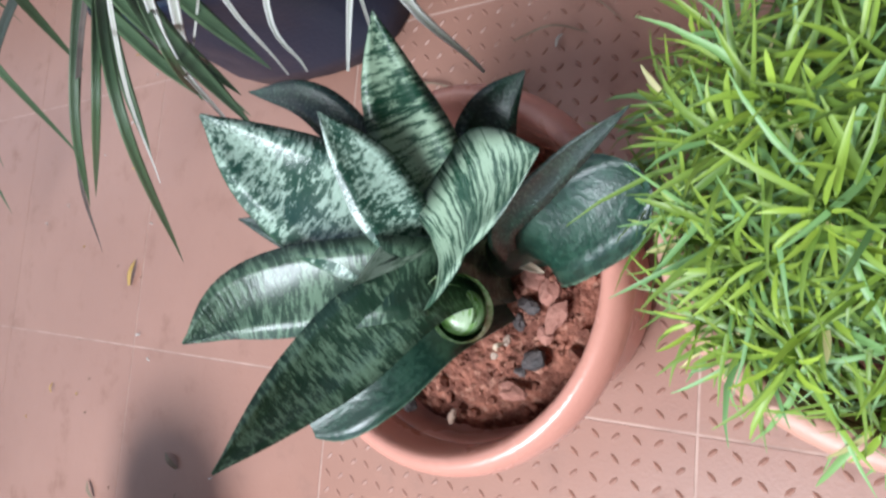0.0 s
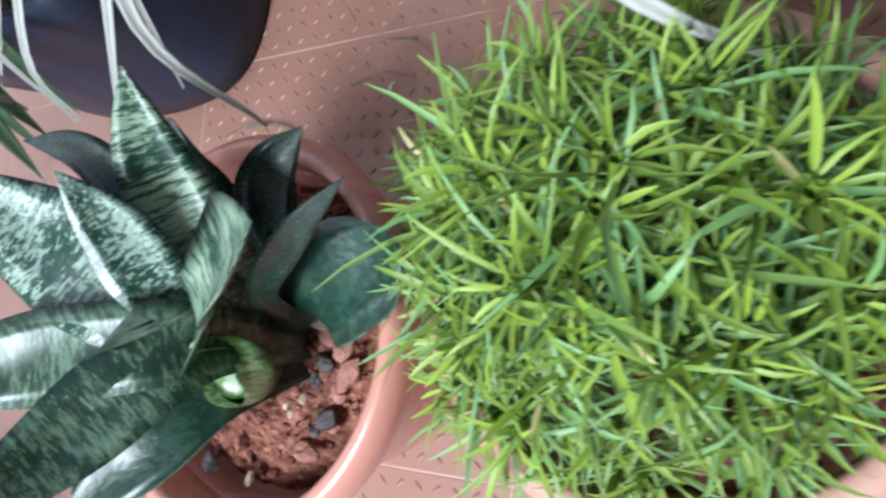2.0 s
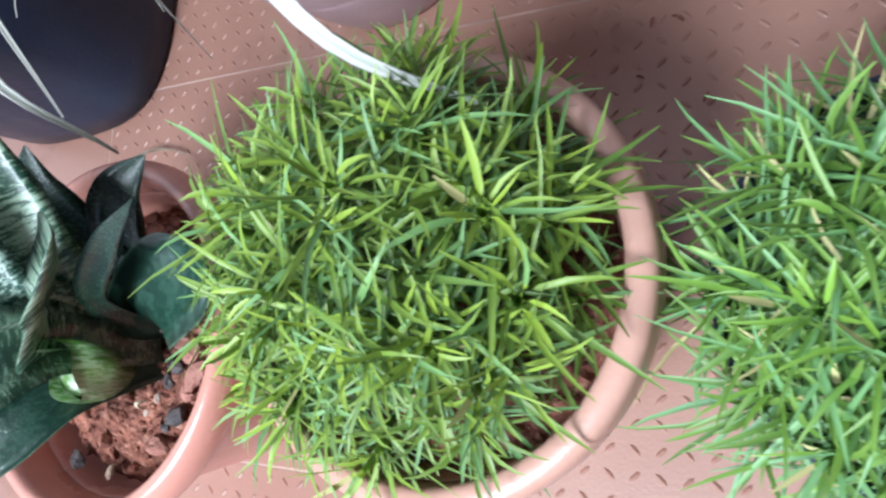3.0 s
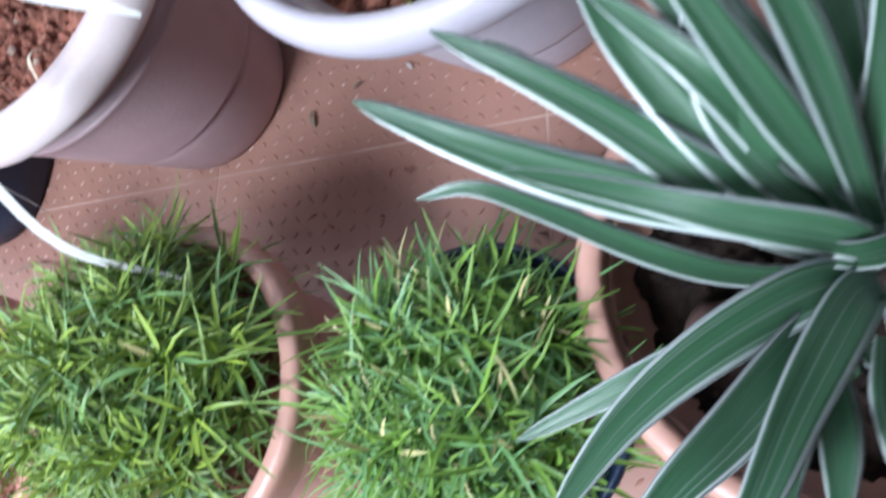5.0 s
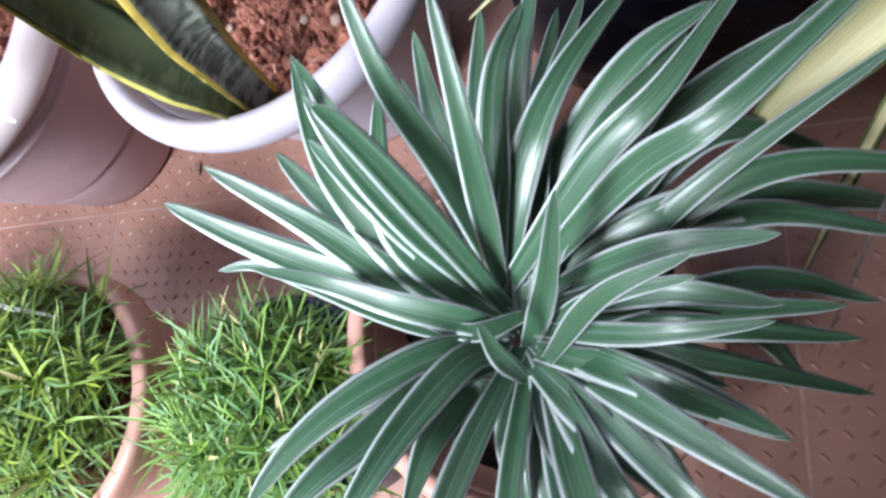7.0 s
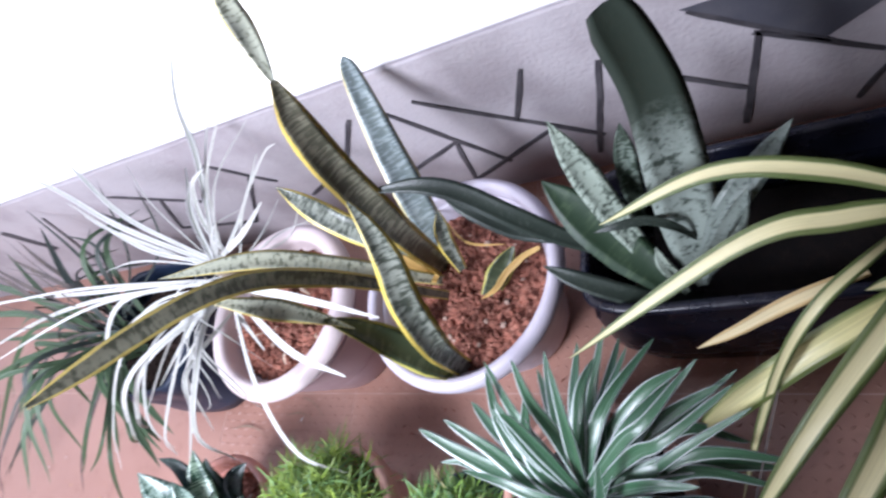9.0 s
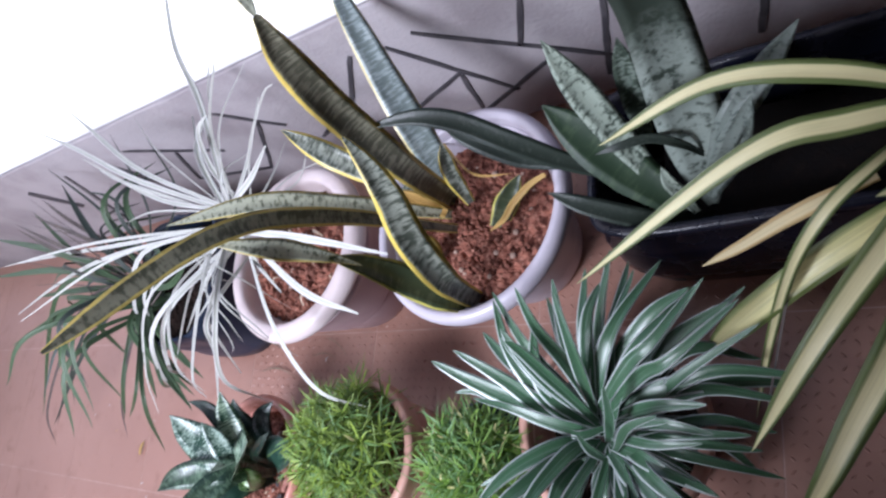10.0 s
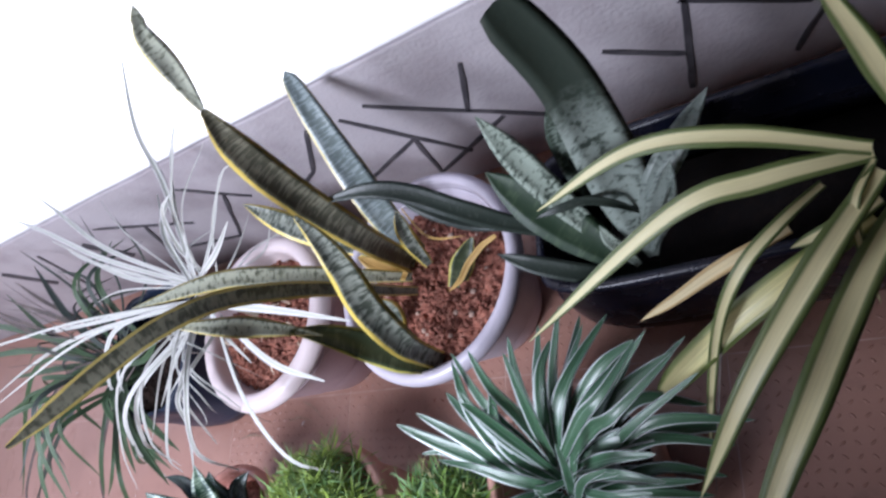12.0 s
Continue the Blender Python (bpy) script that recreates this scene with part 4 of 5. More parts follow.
white_edged_leaf(edged_plant, [(0.814, 0.494, 0.160), (0.824, 0.540, 0.228), (0.826, 0.592, 0.277)], 0.0103, (0.24, -0.45, 0.86))
white_edged_leaf(edged_plant, [(0.784, 0.492, 0.150), (0.771, 0.523, 0.181), (0.769, 0.547, 0.200)], 0.0162, (0.38, -0.32, 0.87))
white_edged_leaf(edged_plant, [(0.811, 0.494, 0.160), (0.826, 0.538, 0.205), (0.835, 0.580, 0.223), (0.847, 0.612, 0.220)], 0.0124, (0.19, -0.56, 0.80))
white_edged_leaf(edged_plant, [(0.811, 0.496, 0.150), (0.832, 0.566, 0.167), (0.847, 0.655, 0.146)], 0.0123, (0.17, -0.44, 0.88))
white_edged_leaf(edged_plant, [(0.815, 0.496, 0.160), (0.837, 0.537, 0.200), (0.860, 0.577, 0.211), (0.897, 0.637, 0.190)], 0.0128, (0.09, -0.54, 0.84))
white_edged_leaf(edged_plant, [(0.816, 0.496, 0.160), (0.872, 0.531, 0.220), (0.904, 0.551, 0.236), (0.938, 0.596, 0.229)], 0.0109, (-0.08, -0.52, 0.85))
white_edged_leaf(edged_plant, [(0.826, 0.497, 0.160), (0.887, 0.521, 0.227), (0.923, 0.528, 0.257), (0.982, 0.573, 0.260)], 0.0112, (-0.18, -0.47, 0.86))
white_edged_leaf(edged_plant, [(0.828, 0.492, 0.160), (0.893, 0.514, 0.189), (0.950, 0.522, 0.170), (0.994, 0.524, 0.130)], 0.0151, (-0.22, -0.32, 0.92))
white_edged_leaf(edged_plant, [(0.828, 0.491, 0.150), (0.891, 0.497, 0.203), (0.938, 0.497, 0.210)], 0.0112, (-0.02, -0.28, 0.96))
white_edged_leaf(edged_plant, [(0.827, 0.486, 0.150), (0.889, 0.483, 0.190), (0.937, 0.474, 0.190)], 0.0107, (-0.01, -0.22, 0.98))
white_edged_leaf(edged_plant, [(0.828, 0.475, 0.160), (0.886, 0.464, 0.203), (0.932, 0.465, 0.210)], 0.0080, (-0.01, -0.16, 0.99))
white_edged_leaf(edged_plant, [(0.823, 0.467, 0.150), (0.846, 0.485, 0.200), (0.867, 0.508, 0.261)], 0.0096, (0.15, -0.23, 0.96))
white_edged_leaf(edged_plant, [(0.836, 0.459, 0.165), (0.872, 0.476, 0.223), (0.909, 0.484, 0.250)], 0.0077, (0.06, -0.22, 0.97))
white_edged_leaf(edged_plant, [(0.829, 0.471, 0.155), (0.867, 0.480, 0.199), (0.908, 0.482, 0.220)], 0.0078, (0.07, -0.21, 0.97))
white_edged_leaf(edged_plant, [(0.829, 0.474, 0.150), (0.885, 0.456, 0.186), (0.914, 0.444, 0.180)], 0.0066, (0.00, -0.11, 0.99))
white_edged_leaf(edged_plant, [(0.830, 0.465, 0.160), (0.892, 0.445, 0.189), (0.932, 0.425, 0.180)], 0.0123, (-0.03, -0.07, 1.00))
white_edged_leaf(edged_plant, [(0.829, 0.458, 0.160), (0.862, 0.427, 0.176), (0.892, 0.396, 0.170)], 0.0134, (0.09, -0.00, 1.00))
white_edged_leaf(edged_plant, [(0.839, 0.454, 0.140), (0.877, 0.422, 0.150), (0.898, 0.390, 0.140)], 0.0129, (0.03, 0.02, 1.00))
white_edged_leaf(edged_plant, [(0.827, 0.457, 0.150), (0.839, 0.420, 0.161), (0.850, 0.388, 0.150)], 0.0114, (0.16, 0.02, 0.99))
white_edged_leaf(edged_plant, [(0.817, 0.451, 0.140), (0.814, 0.421, 0.152), (0.817, 0.386, 0.140)], 0.0144, (0.24, 0.02, 0.97))
white_edged_leaf(edged_plant, [(0.796, 0.451, 0.140), (0.795, 0.418, 0.167), (0.791, 0.390, 0.170)], 0.0118, (0.31, 0.03, 0.95))
white_edged_leaf(edged_plant, [(0.813, 0.468, 0.165), (0.795, 0.462, 0.194), (0.766, 0.445, 0.214), (0.741, 0.424, 0.225), (0.720, 0.398, 0.230)], 0.0136, (0.51, -0.05, 0.86))
white_edged_leaf(edged_plant, [(0.815, 0.466, 0.160), (0.805, 0.459, 0.189), (0.787, 0.431, 0.213), (0.773, 0.405, 0.226), (0.761, 0.382, 0.230)], 0.0126, (0.43, 0.03, 0.90))
white_edged_leaf(edged_plant, [(0.806, 0.462, 0.150), (0.792, 0.448, 0.196), (0.769, 0.422, 0.224), (0.752, 0.405, 0.235), (0.732, 0.380, 0.238)], 0.0128, (0.41, -0.02, 0.91))
white_edged_leaf(edged_plant, [(0.794, 0.456, 0.140), (0.784, 0.427, 0.177), (0.775, 0.393, 0.190)], 0.0131, (0.36, -0.00, 0.93))
white_edged_leaf(edged_plant, [(0.827, 0.451, 0.170), (0.824, 0.459, 0.198), (0.824, 0.470, 0.223)], 0.0078, (0.24, -0.13, 0.96))
white_edged_leaf(edged_plant, [(0.827, 0.480, 0.170), (0.805, 0.472, 0.185), (0.768, 0.485, 0.190)], 0.0075, (0.30, -0.16, 0.94))
white_edged_leaf(edged_plant, [(0.805, 0.438, 0.130), (0.796, 0.448, 0.149), (0.771, 0.432, 0.120)], 0.0099, (0.29, -0.07, 0.95))
white_edged_leaf(edged_plant, [(0.809, 0.450, 0.130), (0.821, 0.429, 0.134), (0.824, 0.414, 0.120)], 0.0089, (0.20, -0.01, 0.98))
white_edged_leaf(edged_plant, [(0.819, 0.477, 0.150), (0.776, 0.519, 0.203), (0.774, 0.583, 0.220)], 0.0132, (0.39, -0.33, 0.86))
white_edged_leaf(edged_plant, [(0.825, 0.475, 0.150), (0.928, 0.525, 0.195), (1.015, 0.524, 0.170)], 0.0110, (0.30, -0.15, 0.94))
white_edged_leaf(edged_plant, [(0.825, 0.469, 0.150), (0.918, 0.512, 0.182), (0.991, 0.506, 0.150)], 0.0112, (0.31, -0.12, 0.94))
white_edged_leaf(edged_plant, [(0.825, 0.464, 0.150), (0.922, 0.488, 0.170), (0.977, 0.480, 0.140)], 0.0101, (0.30, -0.09, 0.95))
white_edged_leaf(edged_plant, [(0.831, 0.459, 0.150), (0.914, 0.475, 0.146), (0.949, 0.448, 0.100)], 0.0115, (0.30, -0.06, 0.95))
white_edged_leaf(edged_plant, [(0.821, 0.475, 0.140), (0.911, 0.547, 0.186), (0.971, 0.544, 0.150)], 0.0114, (0.32, -0.18, 0.93))
white_edged_leaf(edged_plant, [(0.807, 0.486, 0.150), (0.899, 0.552, 0.196), (0.959, 0.587, 0.200)], 0.0135, (0.34, -0.18, 0.92))
white_edged_leaf(edged_plant, [(0.795, 0.491, 0.150), (0.880, 0.573, 0.201), (0.925, 0.604, 0.200)], 0.0128, (0.36, -0.21, 0.91))
white_edged_leaf(edged_plant, [(0.815, 0.468, 0.150), (0.757, 0.446, 0.182), (0.694, 0.419, 0.184)], 0.0105, (0.4, -0.1, 0.9))
rng = random.Random(47)
for i in range(40):
    a = i * 2.39996
    reach, lift = rng.uniform(0.10, 0.19), rng.uniform(-0.03, 0.10)
    if 2.35 < a % math.tau < 4.55:
        continue
    root = Vector((0.8215 + 0.008 * math.cos(a), 0.4755 + 0.008 * math.sin(a), 0.125 + 0.03 * rng.random()))
    tip = root + Vector((math.cos(a) * reach, math.sin(a) * reach, lift))
    knee = root.lerp(tip, 0.5) + Vector((0, 0, 0.02 + 0.02 * rng.random()))
    white_edged_leaf(edged_plant, [root, knee, tip], rng.uniform(0.009, 0.0135), (0.2 * math.cos(a), 0.2 * math.sin(a), 1))

# gold-edged snake plant in a lavender pot
gold_edge_plant = thing("potted_snake_plant", 0.653, 0.735, 0.0, "tall snake plant with yellow-edged mottled leaves in a lavender-grey pot", "potted plant")
pot_with_rim(gold_edge_plant, [(0.068, 0.0), (0.075, 0.006), (0.086, 0.045), (0.0865, 0.050), (0.0895, 0.052), (0.1105, 0.138), (0.1135, 0.148), (0.1180, 0.153), (0.1355, 0.158), (0.1405, 0.169), (0.1395, 0.180), (0.1330, 0.1865), (0.1250, 0.1850), (0.1220, 0.177), (0.1100, 0.154), (0.1040, 0.130), (0.0, 0.120)], 7, 13, "lavender", "lavender-grey plastic pot with a wide rolled rim", "wide rolled lavender-grey rim")
gold_soil = part("soil", soil_bed(0.1090, 0.150, 13, 170, 0.003), "soil", gold_edge_plant, "crumbly orange-red soil")
pebbles(gold_soil, 0.095, 0.152, 22, 15)
gold_edged_leaf(gold_edge_plant, [(0.611, 0.770, 0.115), (0.637, 0.757, 0.260), (0.641, 0.770, 0.380), (0.656, 0.780, 0.470), (0.675, 0.790, 0.528)], 0.0385, (0.7, -0.5, 0.5), "back")
gold_edged_leaf(gold_edge_plant, [(0.674, 0.791, 0.528), (0.665, 0.823, 0.560), (0.658, 0.845, 0.584), (0.660, 0.868, 0.600)], 0.0230, (0.73, -0.58, 0.35), "tip")
gold_edged_leaf(gold_edge_plant, [(0.624, 0.759, 0.115), (0.626, 0.803, 0.220), (0.616, 0.860, 0.290), (0.606, 0.913, 0.345), (0.597, 0.953, 0.380)], 0.0420, (0.64, -0.51, 0.58), "silver")
gold_edged_leaf(gold_edge_plant, [(0.662, 0.628, 0.150), (0.673, 0.626, 0.215), (0.675, 0.632, 0.250), (0.680, 0.655, 0.310), (0.689, 0.684, 0.360), (0.684, 0.708, 0.390), (0.671, 0.729, 0.410)], 0.0360, (0.68, -0.34, 0.65), "kinked")
gold_edged_leaf(gold_edge_plant, [(0.619, 0.745, 0.160), (0.568, 0.724, 0.282), (0.515, 0.706, 0.372), (0.443, 0.668, 0.440)], 0.0235, (0.78, -0.31, 0.54), "light")
gold_edged_leaf(gold_edge_plant, [(0.637, 0.719, 0.170), (0.600, 0.678, 0.359), (0.566, 0.626, 0.466), (0.494, 0.506, 0.558)], 0.0208, (0.83, -0.25, 0.50), "long")
gold_edged_leaf(gold_edge_plant, [(0.657, 0.625, 0.150), (0.656, 0.622, 0.190), (0.644, 0.625, 0.217), (0.624, 0.635, 0.262), (0.615, 0.637, 0.310), (0.607, 0.634, 0.350)], 0.0376, (0.65, -0.22, 0.73), "base")
gold_edged_leaf(gold_edge_plant, [(0.615, 0.636, 0.310), (0.607, 0.635, 0.350), (0.594, 0.632, 0.390), (0.581, 0.626, 0.430), (0.553, 0.625, 0.460)], 0.0258, (0.7, -0.3, 0.6), "half")
gold_edged_leaf(gold_edge_plant, [(0.568, 0.789, 0.160), (0.483, 0.822, 0.230), (0.417, 0.861, 0.290)], 0.0347, (0.69, -0.39, 0.61))
gold_edged_leaf(gold_edge_plant, [(0.685, 0.717, 0.155), (0.700, 0.733, 0.165), (0.718, 0.746, 0.180), (0.736, 0.762, 0.190)], 0.0305, (0.6, -0.38, 0.7), "base")
gold_edged_leaf(gold_edge_plant, [(0.604, 0.847, 0.170), (0.660, 0.786, 0.178), (0.725, 0.768, 0.185)], 0.0028, (0.51, -0.43, 0.75), "dried")
gold_edged_leaf(gold_edge_plant, [(0.618, 0.743, 0.170), (0.598, 0.752, 0.193), (0.575, 0.765, 0.220)], 0.0221, (0.63, -0.34, 0.70), "dried")
gold_edged_leaf(gold_edge_plant, [(0.648, 0.755, 0.160), (0.648, 0.779, 0.207), (0.657, 0.802, 0.240)], 0.0214, (0.59, -0.38, 0.71))
gold_edged_leaf(gold_edge_plant, [(0.772, 0.753, 0.195), (0.749, 0.747, 0.190), (0.724, 0.733, 0.182), (0.705, 0.719, 0.172), (0.678, 0.712, 0.160)], 0.0085, (0.6, -0.38, 0.7), "dried")
gold_edged_leaf(gold_edge_plant, [(0.583, 0.669, 0.150), (0.603, 0.688, 0.184), (0.610, 0.701, 0.220)], 0.0361, (0.63, -0.28, 0.72))

# pale spider plant in a mauve pot
pale_plant = thing("potted_spider_plant", 0.356, 0.7235, 0.0, "spider plant with thin bleached white leaves in a dusty mauve pot", "potted plant")
MAUVE = rounded([(0.068, 0.0), (0.0745, 0.005), (0.0882, 0.061), (0.0862, 0.0655), (0.0918, 0.0685), (0.0925, 0.073), (0.1118, 0.149), (0.1140, 0.1525), (0.1075, 0.1565), (0.1080, 0.168), (0.1150, 0.174), (0.1040, 0.150), (0.0, 0.140)])
mauve_pot = part("pot", lathe(MAUVE), "mauve", pale_plant, "dusty mauve plastic pot with a grooved waist")
# rim in the paler mauve that imitates light on its top
part("rim", lathe(rounded([(0.100, 0.168), (0.117, 0.170), (0.1325, 0.176), (0.1345, 0.186), (0.1305, 0.196), (0.1230, 0.2010), (0.1110, 0.2005), (0.1060, 0.194), (0.1040, 0.178), (0.100, 0.168)])), "lit_mauve_rim", mauve_pot, "rolled mauve rim, coloured paler as if lit")
pale_soil = part("soil", soil_bed(0.1040, 0.178, 17, 150), "soil", pale_plant, "crumbly red-brown soil")
pebbles(pale_soil, 0.09, 0.180, 12, 19)
rng = random.Random(23)
for i in range(14):
    a, d = rng.uniform(0, math.tau), rng.uniform(0.03, 0.09)
    p = Vector((0.356 + d * math.cos(a), 0.7235 + d * math.sin(a), 0.184))
    q = Vector((rng.uniform(-1, 1), rng.uniform(-1, 1), 0)) * rng.uniform(0.010, 0.028)
    hang("dry_scrap", blade([p, p + q * 0.5 + Vector((0, 0, 0.008)), p + q], rng.uniform(0.0018, 0.0040), (0.2, 0, 1), taper_strap, 0.5, 0.0008, segments=8, ripple=0.3), "pale_root", pale_plant, "pale dry scrap on the soil")
bm = blade([(0.335, 0.742, 0.150), (0.333, 0.750, 0.210), (0.330, 0.755, 0.250), (0.328, 0.760, 0.292)], 0.030, (0.7, -0.4, 0.5), taper_blunt, -0.5, 0.016, segments=10)
hang("stem", bm, "bark", pale_plant, "short dry stem")
pale_leaf(pale_plant, [(0.325, 0.765, 0.290), (0.330, 0.888, 0.361), (0.322, 0.959, 0.411), (0.336, 1.057, 0.460)], 0.0093, (0.79, -0.48, 0.39))
pale_leaf(pale_plant, [(0.325, 0.765, 0.290), (0.327, 0.847, 0.331), (0.341, 0.936, 0.366), (0.369, 1.004, 0.380)], 0.0031, (0.77, -0.46, 0.43))
pale_leaf(pale_plant, [(0.325, 0.765, 0.290), (0.284, 0.828, 0.314), (0.258, 0.908, 0.330)], 0.0090, (0.81, -0.35, 0.47))
pale_leaf(pale_plant, [(0.331, 0.768, 0.290), (0.389, 0.788, 0.306), (0.444, 0.813, 0.330)], 0.0091, (0.78, -0.35, 0.52))
pale_leaf(pale_plant, [(0.334, 0.754, 0.290), (0.382, 0.814, 0.310), (0.427, 0.883, 0.340)], 0.0050, (0.78, -0.37, 0.51))
pale_leaf(pale_plant, [(0.327, 0.756, 0.290), (0.297, 0.836, 0.333), (0.309, 0.893, 0.340)], 0.0103, (0.81, -0.37, 0.46))
pale_leaf(pale_plant, [(0.323, 0.734, 0.280), (0.224, 0.670, 0.260), (0.040, 0.568, 0.150)], 0.0038, (0.84, -0.20, 0.50))
pale_leaf(pale_plant, [(0.316, 0.735, 0.280), (0.174, 0.708, 0.282), (-0.038, 0.629, 0.180)], 0.0035, (0.85, -0.23, 0.47))
pale_leaf(pale_plant, [(0.325, 0.725, 0.280), (0.252, 0.666, 0.259), (0.135, 0.619, 0.200)], 0.0052, (0.83, -0.20, 0.52))
pale_leaf(pale_plant, [(0.326, 0.721, 0.280), (0.273, 0.664, 0.254), (0.187, 0.629, 0.220)], 0.0044, (0.82, -0.20, 0.53))
pale_leaf(pale_plant, [(0.338, 0.719, 0.260), (0.411, 0.600, 0.254), (0.463, 0.521, 0.214), (0.507, 0.503, 0.164)], 0.0087, (0.00, -0.50, 0.85))
pale_leaf(pale_plant, [(0.351, 0.717, 0.260), (0.472, 0.635, 0.262), (0.548, 0.604, 0.240)], 0.0125, (0.00, -0.50, 0.85))
pale_leaf(pale_plant, [(0.349, 0.731, 0.270), (0.465, 0.705, 0.263), (0.587, 0.673, 0.240)], 0.0122, (0.00, -0.50, 0.85))
pale_leaf(pale_plant, [(0.295, 0.739, 0.280), (0.148, 0.699, 0.345), (-0.078, 0.621, 0.360)], 0.0042, (0.88, -0.22, 0.42))
pale_leaf(pale_plant, [(0.294, 0.744, 0.280), (0.122, 0.722, 0.362), (-0.084, 0.702, 0.400)], 0.0042, (0.89, -0.24, 0.40))
pale_leaf(pale_plant, [(0.317, 0.760, 0.250), (0.364, 0.819, 0.253), (0.392, 0.863, 0.260)], 0.0026, (0.76, -0.36, 0.54))
pale_leaf(pale_plant, [(0.270, 0.800, 0.200), (0.343, 0.838, 0.207), (0.422, 0.857, 0.200)], 0.0022, (0.75, -0.36, 0.56))
pale_leaf(pale_plant, [(0.296, 0.814, 0.200), (0.364, 0.834, 0.203), (0.415, 0.882, 0.240)], 0.0022, (0.74, -0.36, 0.57))

pale_leaf(pale_plant, [(0.309, 0.744, 0.272), (0.343, 0.623, 0.296), (0.295, 0.539, 0.236), (0.293, 0.517, 0.158)], 0.0076, (0.87, -0.52, 0.50))
pale_leaf(pale_plant, [(0.298, 0.717, 0.259), (0.294, 0.623, 0.272), (0.241, 0.607, 0.223), (0.198, 0.562, 0.132)], 0.0061, (0.83, -0.50, 0.50))
pale_leaf(pale_plant, [(0.308, 0.710, 0.232), (0.299, 0.614, 0.276), (0.281, 0.570, 0.242), (0.245, 0.512, 0.200)], 0.0070, (0.74, -0.13, 0.50))
pale_leaf(pale_plant, [(0.279, 0.755, 0.267), (0.281, 0.647, 0.281), (0.226, 0.542, 0.236), (0.222, 0.515, 0.204)], 0.0043, (0.66, -0.18, 0.50))
pale_leaf(pale_plant, [(0.265, 0.740, 0.249), (0.221, 0.648, 0.287), (0.197, 0.559, 0.248), (0.185, 0.527, 0.184)], 0.0043, (0.89, -0.58, 0.50))
pale_leaf(pale_plant, [(0.317, 0.749, 0.233), (0.216, 0.633, 0.284), (0.105, 0.567, 0.202), (0.072, 0.563, 0.150)], 0.0075, (0.62, -0.07, 0.50))
pale_leaf(pale_plant, [(0.330, 0.755, 0.249), (0.202, 0.621, 0.290), (0.124, 0.555, 0.227), (0.103, 0.512, 0.150)], 0.0066, (0.56, 0.06, 0.50))
pale_leaf(pale_plant, [(0.271, 0.722, 0.263), (0.173, 0.651, 0.294), (0.042, 0.562, 0.203), (-0.033, 0.501, 0.120)], 0.0037, (0.58, -0.50, 0.50))
pale_leaf(pale_plant, [(0.313, 0.758, 0.240), (0.105, 0.737, 0.277), (0.006, 0.669, 0.224), (-0.063, 0.659, 0.150)], 0.0071, (0.71, -0.30, 0.50))
pale_leaf(pale_plant, [(0.269, 0.753, 0.234), (0.160, 0.719, 0.264), (0.069, 0.678, 0.245), (0.000, 0.640, 0.180)], 0.0064, (0.59, -0.30, 0.50))
pale_leaf(pale_plant, [(0.312, 0.769, 0.290), (0.154, 0.842, 0.340), (0.070, 0.912, 0.390), (0.023, 0.952, 0.420)], 0.0078, (0.80, -0.30, 0.50))
pale_leaf(pale_plant, [(0.306, 0.767, 0.290), (0.143, 0.829, 0.340), (0.000, 0.901, 0.380), (-0.147, 0.963, 0.410)], 0.0088, (0.80, -0.30, 0.50))
pale_leaf(pale_plant, [(0.300, 0.766, 0.290), (0.182, 0.797, 0.320), (0.003, 0.887, 0.360)], 0.0070, (0.80, -0.30, 0.50))
pale_leaf(pale_plant, [(0.294, 0.764, 0.290), (0.130, 0.823, 0.340), (0.061, 0.855, 0.355)], 0.0050, (0.80, -0.30, 0.50))
pale_leaf(pale_plant, [(0.341, 0.765, 0.290), (0.366, 0.805, 0.340), (0.398, 0.834, 0.385), (0.459, 0.878, 0.430), (0.515, 0.931, 0.470)], 0.0036, (0.80, -0.30, 0.50))
pale_leaf(pale_plant, [(0.342, 0.775, 0.290), (0.320, 0.811, 0.320), (0.334, 0.845, 0.360), (0.369, 0.856, 0.375)], 0.0080, (0.80, -0.30, 0.50))
pale_leaf(pale_plant, [(0.360, 0.775, 0.280), (0.411, 0.814, 0.330), (0.492, 0.843, 0.380), (0.522, 0.846, 0.390)], 0.0034, (0.80, -0.30, 0.50))
pale_leaf(pale_plant, [(0.273, 0.739, 0.285), (-0.020, 0.747, 0.270), (-0.257, 0.736, 0.240), (-0.516, 0.705, 0.200)], 0.0066, (0.80, -0.30, 0.50))
pale_leaf(pale_plant, [(0.279, 0.743, 0.285), (0.012, 0.759, 0.280), (-0.238, 0.784, 0.260), (-0.477, 0.804, 0.240)], 0.0066, (0.80, -0.30, 0.50))
pale_leaf(pale_plant, [(0.335, 0.735, 0.275), (0.362, 0.690, 0.258), (0.372, 0.655, 0.215)], 0.0100, (0.00, -0.50, 0.85))

rng = random.Random(41)
